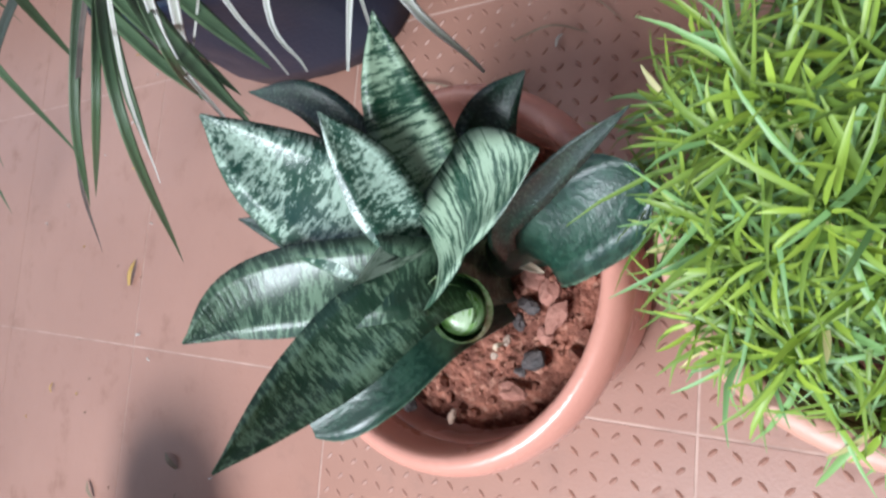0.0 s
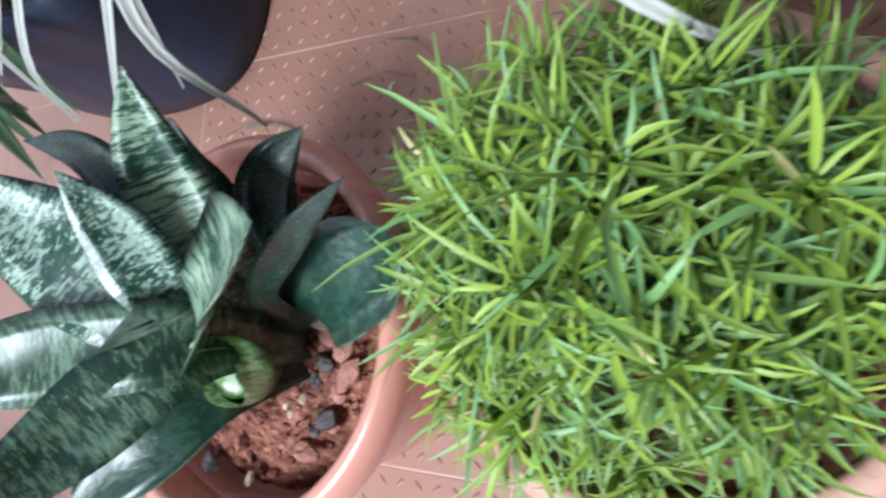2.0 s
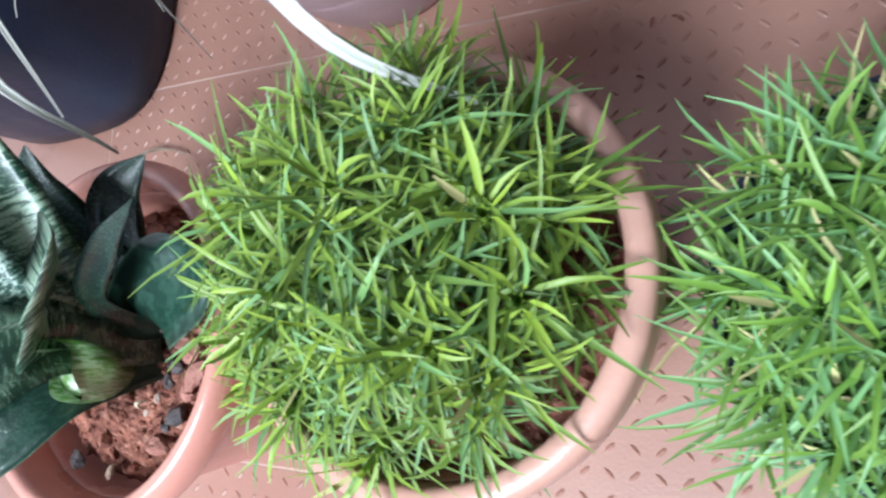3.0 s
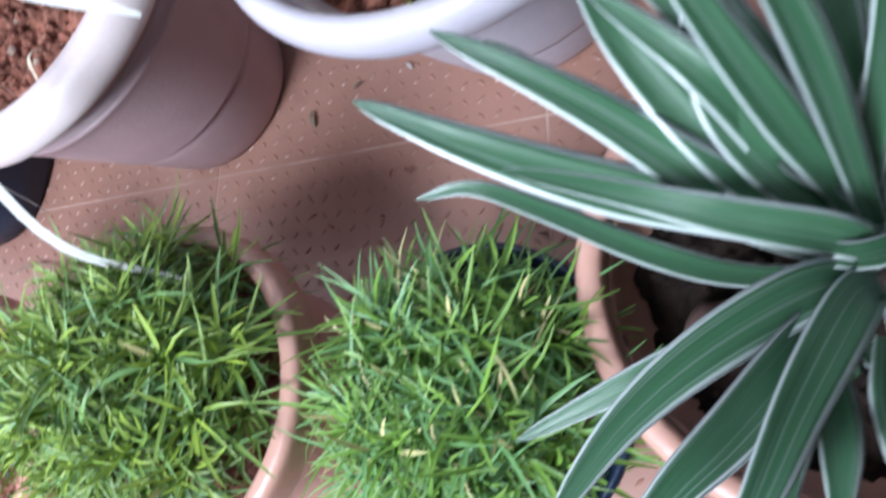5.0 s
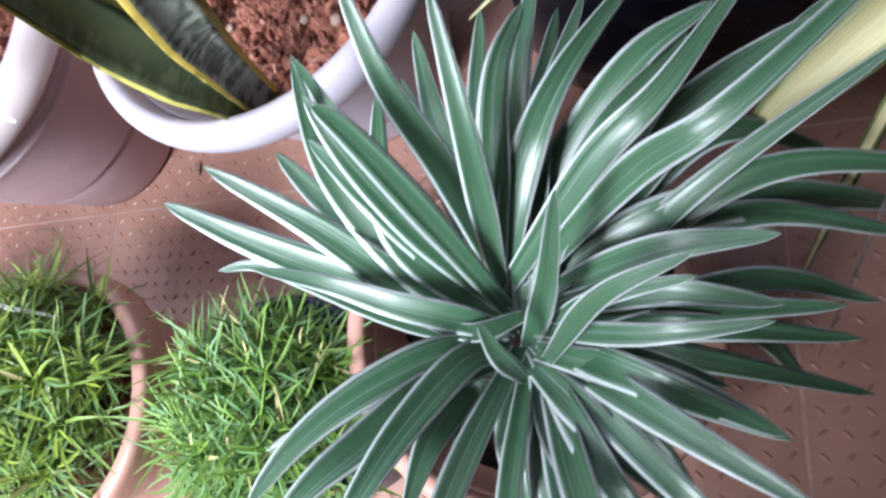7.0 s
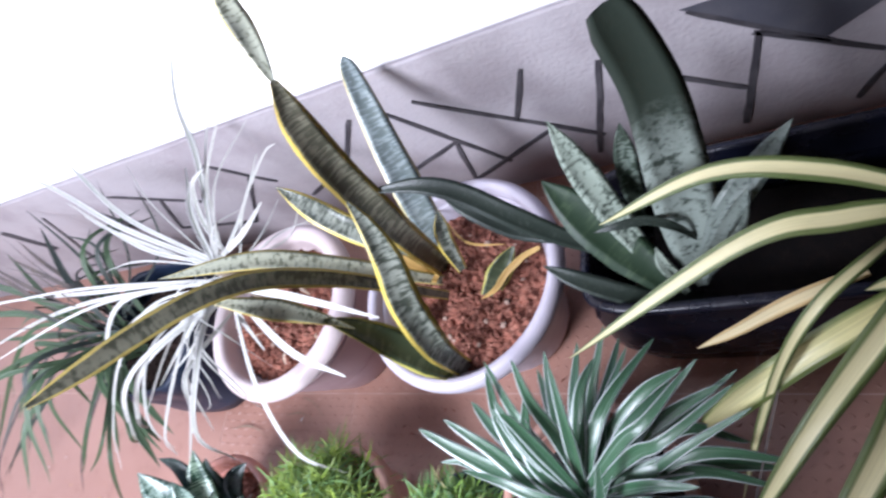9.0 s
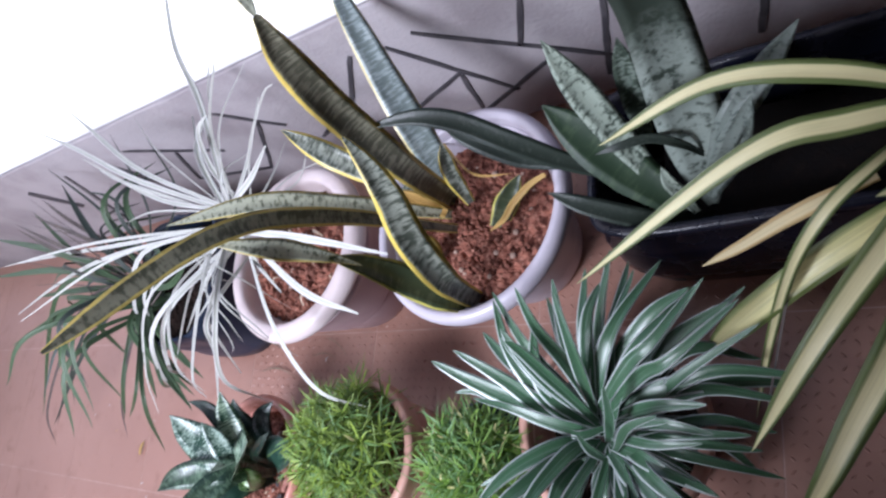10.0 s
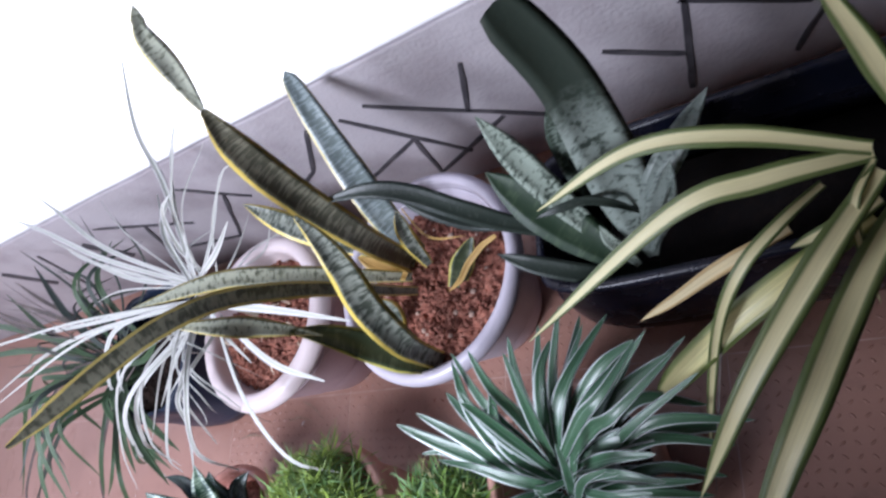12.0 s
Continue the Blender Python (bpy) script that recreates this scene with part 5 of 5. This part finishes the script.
for i in range(6):
    a = rng.uniform(2.2, 5.9)
    reach = rng.uniform(0.08, 0.21)
    root = Vector((0.328 + rng.uniform(-0.008, 0.008), 0.742 + rng.uniform(-0.008, 0.008), 0.27 + rng.uniform(-0.02, 0.02)))
    tip = root + Vector((math.cos(a) * reach, math.sin(a) * reach, -rng.uniform(0.05, 0.15)))
    knee = root + Vector((math.cos(a) * reach * 0.55, math.sin(a) * reach * 0.55, rng.uniform(0.01, 0.04)))
    late = root + Vector((math.cos(a + 0.2) * reach * 0.9, math.sin(a + 0.2) * reach * 0.9, -rng.uniform(0.02, 0.04)))
    pale_leaf(pale_plant, [root, knee, late, tip], rng.uniform(0.0014, 0.0030), (0.7, -0.3, 0.6))
for i in range(4):
    a = rng.uniform(0.7, 3.4)
    reach = rng.uniform(0.10, 0.26)
    root = Vector((0.328, 0.758, 0.285))
    tip = root + Vector((math.cos(a) * reach, math.sin(a) * reach * 0.7, rng.uniform(0.02, 0.14)))
    pale_leaf(pale_plant, [root, root.lerp(tip, 0.5) + Vector((0, 0, 0.03)), tip], rng.uniform(0.0014, 0.003), (0.7, -0.3, 0.6))

# grassy plant in a crumpled black grow bag
grass_plant = thing("bagged_grass_plant", 0.010, 0.735, 0.0, "long narrow drooping green leaves in a crumpled black grow bag", "potted plant")


def grow_bag(half, height):
    bm = bmesh.new()
    seg, rings = 72, []
    for z, grow in ((0.0, 0.93), (0.004, 1.0), (0.03, 1.02), (0.07, 1.0), (0.11, 1.03), (0.14, 1.05), (height, 1.04), (height + 0.004, 1.0), (height - 0.008, 0.97), (height - 0.03, 0.96)):
        row = []
        for i in range(seg):
            a = math.tau * i / seg
            c, s = math.cos(a), math.sin(a)
            r = half / (abs(c) ** 3.4 + abs(s) ** 3.4) ** (1 / 3.4) * grow
            crumple = noise.noise(Vector((c * 3, s * 3, z * 25))) * 0.007 * (0.2 + z / height)
            lift = noise.noise(Vector((c * 4, s * 4, 2))) * 0.012 if z >= height - 0.01 else 0
            row.append(bm.verts.new(((r + crumple) * c, (r + crumple) * s, z + lift)))
        rings.append(row)
    for a, b in zip(rings, rings[1:]):
        for i in range(seg):
            j = (i + 1) % seg
            bm.faces.new((a[i], a[j], b[j], b[i]))
    bm.faces.new(rings[0][::-1])
    return bm


part("grow_bag", grow_bag(0.116, 0.165), "black", grass_plant, "crumpled blue-black plastic bag")
part("soil", soil_bed(0.105, 0.142, 21, 60), "dark_shaded_soil", grass_plant, "dark soil")
grass_leaf(grass_plant, [(-0.101, 0.725, 0.200), (-0.272, 0.797, 0.247), (-0.541, 0.859, 0.280)], 0.0134, (0.90, -0.22, 0.36))
grass_leaf(grass_plant, [(-0.101, 0.725, 0.200), (-0.270, 0.763, 0.241), (-0.546, 0.776, 0.260)], 0.0133, (0.91, -0.20, 0.37))
grass_leaf(grass_plant, [(-0.101, 0.725, 0.200), (-0.233, 0.685, 0.221), (-0.454, 0.629, 0.220)], 0.0129, (0.91, -0.16, 0.39))
grass_leaf(grass_plant, [(-0.066, 0.741, 0.200), (-0.139, 0.807, 0.248), (-0.205, 0.908, 0.300)], 0.0127, (0.89, -0.25, 0.39), "dark")
grass_leaf(grass_plant, [(-0.080, 0.722, 0.200), (-0.214, 0.710, 0.256), (-0.517, 0.500, 0.100)], 0.0084, (0.91, -0.18, 0.38))
grass_leaf(grass_plant, [(-0.059, 0.719, 0.200), (-0.226, 0.615, 0.179), (-0.500, 0.479, 0.080)], 0.0076, (0.90, -0.11, 0.42), "dark")
grass_leaf(grass_plant, [(-0.039, 0.716, 0.200), (-0.105, 0.567, 0.159), (-0.167, 0.493, 0.106)], 0.0082, (0.88, -0.09, 0.46))
grass_leaf(grass_plant, [(-0.039, 0.716, 0.200), (-0.053, 0.603, 0.157), (-0.082, 0.530, 0.100)], 0.0101, (0.87, -0.11, 0.48))
grass_leaf(grass_plant, [(-0.017, 0.703, 0.200), (0.076, 0.587, 0.213), (0.163, 0.499, 0.185)], 0.0146, (0.87, -0.11, 0.49))
grass_leaf(grass_plant, [(-0.026, 0.735, 0.200), (-0.132, 0.852, 0.239), (-0.304, 0.968, 0.300)], 0.0054, (0.88, -0.28, 0.40), "dark")
grass_leaf(grass_plant, [(-0.010, 0.743, 0.200), (-0.049, 0.852, 0.261), (-0.102, 0.874, 0.300)], 0.0051, (0.87, -0.29, 0.40), "dark")
grass_leaf(grass_plant, [(-0.013, 0.753, 0.200), (0.008, 0.845, 0.239), (-0.011, 0.954, 0.320)], 0.0040, (0.85, -0.30, 0.43), "dark")
grass_leaf(grass_plant, [(-0.013, 0.753, 0.200), (0.094, 0.848, 0.237), (0.111, 0.920, 0.320)], 0.0039, (0.83, -0.31, 0.46), "dark")
grass_leaf(grass_plant, [(-0.056, 0.708, 0.200), (-0.164, 0.719, 0.220), (-0.400, 0.727, 0.220)], 0.0127, (0.89, -0.19, 0.41))
grass_leaf(grass_plant, [(-0.036, 0.706, 0.200), (-0.149, 0.764, 0.256), (-0.307, 0.872, 0.300)], 0.0094, (0.90, -0.22, 0.39))
grass_leaf(grass_plant, [(-0.039, 0.716, 0.200), (0.083, 0.697, 0.216), (0.183, 0.713, 0.250)], 0.0113, (0.85, -0.20, 0.48))
grass_leaf(grass_plant, [(0.010, 0.720, 0.200), (-0.150, 0.690, 0.232), (-0.413, 0.519, 0.141), (-0.511, 0.439, 0.060)], 0.0048, (0.91, -0.06, 0.41), "dead")
grass_leaf(grass_plant, [(0.023, 0.709, 0.200), (-0.141, 0.672, 0.215), (-0.374, 0.550, 0.130), (-0.505, 0.481, 0.070)], 0.0048, (0.90, -0.08, 0.43), "dead")
grass_leaf(grass_plant, [(0.037, 0.697, 0.200), (-0.038, 0.632, 0.190), (-0.161, 0.528, 0.123), (-0.243, 0.460, 0.050)], 0.0043, (0.87, -0.08, 0.49), "dead")
grass_leaf(grass_plant, [(0.010, 0.720, 0.200), (-0.091, 0.699, 0.223), (-0.270, 0.598, 0.176), (-0.385, 0.519, 0.100)], 0.0056, (0.90, -0.12, 0.43), "dark")
grass_leaf(grass_plant, [(-0.020, 0.700, 0.200), (0.055, 0.533, 0.221), (-0.091, 0.490, 0.140)], 0.0055, (0.86, -0.29, 0.42))
grass_leaf(grass_plant, [(-0.020, 0.700, 0.200), (0.106, 0.518, 0.237), (0.008, 0.437, 0.120)], 0.0067, (0.85, -0.30, 0.43))
grass_leaf(grass_plant, [(-0.020, 0.700, 0.200), (0.134, 0.543, 0.231), (0.044, 0.549, 0.140)], 0.0054, (0.81, -0.37, 0.46))

for dx, dy, wide in ((0.0, 0.0, 0.016), (0.028, 0.012, 0.014), (-0.026, -0.004, 0.012), (0.012, -0.016, 0.010)):
    grass_leaf(grass_plant, [(-0.030 + dx * 0.3, 0.722, 0.160), (-0.008 + dx, 0.650 + dy, 0.205), (0.048 + dx, 0.586 + dy, 0.178), (0.100 + dx, 0.541 + dy, 0.150)], wide, (0.70, -0.20, 0.68))
rng = random.Random(43)
for i in range(26):
    a = rng.uniform(1.3, 4.9)
    reach = rng.uniform(0.16, 0.36)
    root = Vector((-0.03 + rng.uniform(-0.03, 0.03), 0.72 + rng.uniform(-0.03, 0.03), 0.145))
    tip = root + Vector((math.cos(a) * reach, math.sin(a) * reach * 0.8, rng.uniform(-0.03, 0.14)))
    tip.y = min(tip.y, 0.94)
    knee = root.lerp(tip, 0.5) + Vector((0, 0, rng.uniform(0.06, 0.12)))
    grass_leaf(grass_plant, [root, knee, tip], rng.uniform(0.005, 0.011), (0.6, -0.2, 0.75), "dark" if rng.random() < 0.25 else "plain")

for i in range(14):
    root = Vector((-0.05 + rng.uniform(-0.06, 0.05), 0.74 + rng.uniform(-0.03, 0.05), 0.145))
    tip = root + Vector((rng.uniform(-0.22, 0.02), rng.uniform(-0.04, 0.15), rng.uniform(0.14, 0.26)))
    tip.y = min(tip.y, 0.94)
    knee = root.lerp(tip, 0.5) + Vector((rng.uniform(-0.01, 0.03), 0, rng.uniform(0.01, 0.04)))
    grass_leaf(grass_plant, [root, knee, tip], rng.choice((0.0016, 0.002, 0.0025, 0.008)), (0.5, -0.4, 0.75), "dead")

# long black planter with mottled snake plants and a cream-striped plant
planter = thing("long_planter", 1.045, 0.757, 0.0, "long black plastic planter with mottled snake plants and cream-striped strap leaves", "planter")


def trough(x0, x1, y0, y1, h, wall_, bulge):
    """An oblong tub with rounded ends, gently swollen sides and a folded rim."""
    bm = bmesh.new()
    seg, rings = 80, []
    cx, cy, hx, hy = (x0 + x1) / 2, (y0 + y1) / 2, (x1 - x0) / 2, (y1 - y0) / 2
    for z, off in ((0, -0.004), (0.006, bulge * 0.4), (h * 0.35, bulge), (h * 0.7, bulge * 0.6), (h - 0.020, -0.006), (h - 0.018, 0.0), (h - 0.004, 0.002), (h, -0.001), (h, -wall_ + 0.001), (h - 0.005, -wall_), (h - 0.05, -wall_ - 0.004)):
        row = []
        for i in range(seg):
            a = math.tau * i / seg
            c, s = math.cos(a), math.sin(a)
            k = 1 / (abs(c) ** 6 + abs(s) ** 6) ** (1 / 6)
            row.append(bm.verts.new((cx + (hx + off) * c * k, cy + (hy + off) * s * k, z)))
        rings.append(row)
    for a, b in zip(rings, rings[1:]):
        for i in range(seg):
            j = (i + 1) % seg
            bm.faces.new((a[i], a[j], b[j], b[i]))
    bm.faces.new(rings[0][::-1])
    bmesh.ops.translate(bm, vec=(-1.045, -0.757, 0), verts=bm.verts)
    return bm


part("tub", trough(0.815, 1.250, 0.668, 0.850, 0.178, 0.010, 0.012), "dusty_black", planter, "dusty blue-black plastic tub")
# soil coloured near black to stand for the shade in the tub
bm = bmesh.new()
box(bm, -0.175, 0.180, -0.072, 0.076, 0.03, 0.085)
part("soil", bm, "shade_black_soil", planter, "soil coloured almost black for the shade inside the tub")
mottled_leaf(planter, [(0.891, 0.729, 0.170), (0.870, 0.766, 0.269), (0.855, 0.801, 0.357)], 0.0310, (0.32, -0.52, 0.79), "pale")
mottled_leaf(planter, [(0.910, 0.701, 0.160), (0.860, 0.744, 0.213), (0.809, 0.792, 0.270)], 0.0492, (0.32, -0.46, 0.83), "green")
mottled_leaf(planter, [(0.936, 0.705, 0.140), (0.944, 0.728, 0.195), (0.954, 0.757, 0.292), (0.963, 0.780, 0.390), (0.958, 0.792, 0.482)], 0.0580, (0.24, -0.62, 0.75), "tall")
mottled_leaf(planter, [(0.940, 0.702, 0.170), (0.969, 0.708, 0.220), (0.990, 0.716, 0.258), (1.012, 0.728, 0.296)], 0.0270, (0.2, -0.6, 0.78), "lobe")
mottled_leaf(planter, [(0.883, 0.778, 0.170), (0.892, 0.788, 0.230), (0.902, 0.797, 0.280), (0.911, 0.805, 0.320)], 0.0233, (0.3, -0.55, 0.78), "plain")
mottled_leaf(planter, [(0.943, 0.709, 0.170), (0.985, 0.722, 0.262), (1.016, 0.747, 0.285), (1.051, 0.786, 0.293)], 0.0260, (0.1, -0.55, 0.82), "lobe")
mottled_leaf(planter, [(0.923, 0.695, 0.150), (0.917, 0.705, 0.180), (0.912, 0.711, 0.200), (0.911, 0.720, 0.220)], 0.0143, (0.3, -0.5, 0.8), "pale")
mottled_leaf(planter, [(0.947, 0.733, 0.200), (0.937, 0.729, 0.240), (0.916, 0.731, 0.260), (0.890, 0.725, 0.270), (0.866, 0.722, 0.270)], 0.0093, (0.3, -0.5, 0.8), "dark")
mottled_leaf(planter, [(0.874, 0.738, 0.170), (0.821, 0.744, 0.220), (0.777, 0.757, 0.270), (0.734, 0.774, 0.310), (0.693, 0.780, 0.335), (0.632, 0.776, 0.350)], 0.0235, (0.45, -0.51, 0.73), "dark")
mottled_leaf(planter, [(0.804, 0.757, 0.200), (0.758, 0.767, 0.220), (0.718, 0.783, 0.250), (0.681, 0.802, 0.270)], 0.0252, (0.45, -0.51, 0.73), "dark")
mottled_leaf(planter, [(0.925, 0.712, 0.090), (0.885, 0.690, 0.160), (0.830, 0.701, 0.200), (0.789, 0.718, 0.220)], 0.0221, (0.45, -0.34, 0.83), "dark")
striped_leaf(planter, [(1.153, 0.706, 0.260), (1.067, 0.727, 0.304), (0.984, 0.736, 0.317), (0.884, 0.714, 0.300)], 0.0212, (0.30, -0.48, 0.83))
striped_leaf(planter, [(1.153, 0.707, 0.250), (1.077, 0.696, 0.278), (0.997, 0.684, 0.280), (0.818, 0.617, 0.210)], 0.0251, (0.27, -0.39, 0.88))
striped_leaf(planter, [(1.086, 0.656, 0.262), (1.050, 0.642, 0.266), (1.019, 0.631, 0.262), (0.986, 0.618, 0.255), (0.952, 0.607, 0.248)], 0.0150, (0.26, -0.30, 0.92), "dry")
striped_leaf(planter, [(1.142, 0.660, 0.240), (1.078, 0.620, 0.251), (1.015, 0.590, 0.229), (0.934, 0.553, 0.174)], 0.0296, (0.24, -0.23, 0.94), "broad")
striped_leaf(planter, [(1.115, 0.687, 0.260), (1.086, 0.653, 0.290), (1.052, 0.623, 0.290), (1.018, 0.592, 0.250), (0.981, 0.547, 0.170), (0.949, 0.497, 0.090)], 0.0131, (0.21, -0.29, 0.93))
striped_leaf(planter, [(1.155, 0.687, 0.260), (1.099, 0.611, 0.285), (1.034, 0.535, 0.263), (0.969, 0.461, 0.200)], 0.0259, (0.22, -0.16, 0.96))
striped_leaf(planter, [(1.168, 0.672, 0.235), (1.137, 0.625, 0.252), (1.107, 0.575, 0.260), (1.080, 0.520, 0.280), (1.052, 0.476, 0.270), (1.026, 0.436, 0.250), (0.990, 0.392, 0.200)], 0.0301, (0.17, -0.1, 0.98))
striped_leaf(planter, [(1.023, 0.604, 0.250), (0.994, 0.545, 0.192), (0.950, 0.453, 0.100)], 0.0024, (0.20, -0.18, 0.96), "dead")
striped_leaf(planter, [(1.179, 0.732, 0.260), (1.166, 0.766, 0.307), (1.148, 0.800, 0.360)], 0.0248, (-0.00, -0.53, 0.85))
striped_leaf(planter, [(1.152, 0.697, 0.260), (1.131, 0.653, 0.269), (1.130, 0.600, 0.200)], 0.0092, (0.06, -0.35, 0.93))
striped_leaf(planter, [(1.150, 0.668, 0.250), (1.117, 0.654, 0.249), (1.082, 0.644, 0.250)], 0.0175, (0.08, -0.34, 0.94))
striped_leaf(planter, [(1.172, 0.700, 0.260), (1.193, 0.714, 0.318), (1.217, 0.729, 0.380)], 0.0228, (-0.05, -0.47, 0.88))
striped_leaf(planter, [(1.166, 0.669, 0.260), (1.197, 0.650, 0.314), (1.230, 0.614, 0.300)], 0.0217, (-0.06, -0.37, 0.93))

# a maroon pot with a grey rim at the edge of the group
spare_pot = thing("spare_pot", -0.138, 0.148, 0.0, "maroon plastic pot with a pale grey rim and dry soil", "pot")
maroon_pot = part("pot", lathe(rounded([(0.060, 0.0), (0.066, 0.005), (0.084, 0.120), (0.086, 0.130), (0.081, 0.130), (0.062, 0.010), (0.0, 0.008)])), "maroon", spare_pot, "maroon plastic pot")
part("rim", lathe(rounded([(0.0820, 0.124), (0.092, 0.126), (0.094, 0.138), (0.088, 0.142), (0.0815, 0.138), (0.0820, 0.124)])), "grey", maroon_pot, "pale grey rolled rim")

part("soil", soil_bed(0.0815, 0.116, 29, 40), "soil", spare_pot, "dry pale brown soil")

# ---------------------------------------------------------------- litter on the floor
def litter(x, y, length, turn, material, name="dry_leaf", label="small dry leaf fragment on the floor tiles", level=0.0022):
    d = Vector((math.cos(radians(turn)), math.sin(radians(turn)), 0)) * length
    p = Vector((x, y, level))
    bm = blade([p, p + d * 0.5 + Vector((0, 0, 0.0025)), p + d], length * 0.25, (0.05, 0, 1), taper_strap, 0.3, 0.0006, segments=8)
    bmesh.ops.translate(bm, vec=-p, verts=bm.verts)
    ob = new(name, mesh_of(name, bm, material))
    ob.location = p
    tagged(ob, label, "litter", "floor litter")


litter(-0.270, 0.430, 0.030, 75, "gold_dry")
litter(-0.245, 0.375, 0.008, 20, "pale")
litter(-0.215, 0.350, 0.006, 120, "pale")
litter(-0.255, 0.545, 0.007, 40, "pale")
litter(0.250, 0.598, 0.010, 60, "pale")
litter(0.554, 0.694, 0.009, 130, "pale")
litter(0.462, 0.666, 0.016, 100, "bark")
litter(0.500, 0.690, 0.010, 30, "bark")
litter(-0.150, 0.250, 0.025, 150, "bark")
litter(-0.420, 0.300, 0.012, 80, "gold_dry")
litter(-0.300, 0.620, 0.008, 10, "pale")
litter(0.420, 0.300, 0.020, 200, "grass")
litter(1.080, 0.420, 0.010, 50, "pale")
def dry_stalk(a, b, width):
    a, b = Vector((*a, 0.0022)), Vector((*b, 0.0022))
    mid = a.lerp(b, 0.5) + Vector((0.003, 0.006, 0.004))
    bm = blade([a, mid, b], width, (0, 0, 1), taper_thin, 0.3, 0.0008, segments=14)
    bmesh.ops.translate(bm, vec=-a, verts=bm.verts)
    ob = new("dry_stalk", mesh_of("dry_stalk", bm, "bark"))
    ob.location = a
    tagged(ob, "thin dry grass stalk lying on the floor tiles", "litter", "floor litter")


dry_stalk((0.085, 0.588), (0.160, 0.585), 0.0016)
dry_stalk((0.215, 0.610), (0.275, 0.603), 0.0018)
dry_stalk((0.110, 0.592), (0.180, 0.572), 0.0013)
dry_stalk((0.245, 0.640), (0.300, 0.605), 0.0014)
litter(-0.300, 0.196, 0.022, 130, "bark")
litter(-0.098, 0.248, 0.006, 20, "pale")
for i in range(26):
    litter(rng.uniform(-0.55, -0.10), rng.uniform(0.15, 0.75), rng.uniform(0.003, 0.006), rng.uniform(0, 180), rng.choice(("pale", "pebble", "gold_dry", "bark")), "crumb", "tiny pale crumb on the floor tiles")
for i in range(16):
    litter(rng.uniform(0.45, 0.80), rng.uniform(0.54, 0.70), rng.uniform(0.004, 0.009), rng.uniform(0, 180), rng.choice(("bark", "soil", "soil")), "crumb", "crumb of red soil on the floor tiles")
for x, y, size in ((-0.005, 1.025, 0.012), (0.303, 1.00, 0.006), (-0.30, 1.25, 0.010), (0.09, 1.18, 0.007), (-0.5, 1.12, 0.009)):
    litter(x, y, size, 40 + 900 * x, "bark", "dry_leaf", "small dry leaf on the sunlit terrace", 0.3282)


# ---------------------------------------------------------------- floor tiles
def tile_mesh(size, bump):
    """A clay tile with raised seeds, set in pairs of turns; bump: their height, lowered where the light hardly shows
    them.
    """
    bm = bmesh.new()
    h = size / 2 - 0.0005
    rim, top_ = [], []
    for sx, sy in ((-1, -1), (1, -1), (1, 1), (-1, 1)):
        rim.append(bm.verts.new((sx * h, sy * h, -0.004)))
    for sx, sy in ((-1, -1), (1, -1), (1, 1), (-1, 1)):
        top_.append(bm.verts.new((sx * (h - 0.0004), sy * (h - 0.0004), 0.0)))
    bm.faces.new(top_)
    for i in range(4):
        j = (i + 1) % 4
        bm.faces.new((rim[i], rim[j], top_[j], top_[i]))
    n = 22
    pitch = (size - 0.004) / n
    for i in range(n):
        for j in range(n):
            x, y = (i + 0.5 - n / 2) * pitch, (j + 0.5 - n / 2) * pitch
            a = radians(45 if (i + j) % 2 else -45)
            c, s = math.cos(a), math.sin(a)
            ring = []
            for u, v in ((-1, 0), (-0.40, -1), (0.40, -1), (1, 0), (0.40, 1), (-0.40, 1)):
                u, v = u * 0.0042, v * 0.0014
                ring.append(bm.verts.new((x + u * c - v * s, y + u * s + v * c, 0.0001)))
            ridge = [bm.verts.new((x + u * c, y + u * s, bump)) for u in (-0.0016, 0.0016)]
            for p, q, crest in ((0, 1, (0,)), (1, 2, (1, 0)), (2, 3, (1,)), (3, 4, (1,)), (4, 5, (0, 1)), (5, 0, (0,))):
                bm.faces.new([ring[p], ring[q]] + [ridge[k] for k in crest])
    return mesh_of("tile", bm, "tile", False)


# the second mesh has flattened seeds, shaped for light that hides them
tiles = {"crisp": tile_mesh(0.30, 0.0010), "worn": tile_mesh(0.30, 0.0002)}
ct, st = math.cos(TILE_TURN), math.sin(TILE_TURN)
for i in range(-9, 8):
    for j in range(-6, 3):
        u, v = -0.265 + 0.30 * (i + 0.5), 0.3545 + 0.30 * (j + 0.5)
        x, y = ct * u - st * v, st * u + ct * v
        if y > WALL_Y + 0.13 or x > 2.6:
            continue
        ob = part("tile", tiles["worn" if i < 1 else "crisp"], "tile", floor)
        ob.matrix_basis = pose(x, y, 0, 0, 0, math.degrees(TILE_TURN))
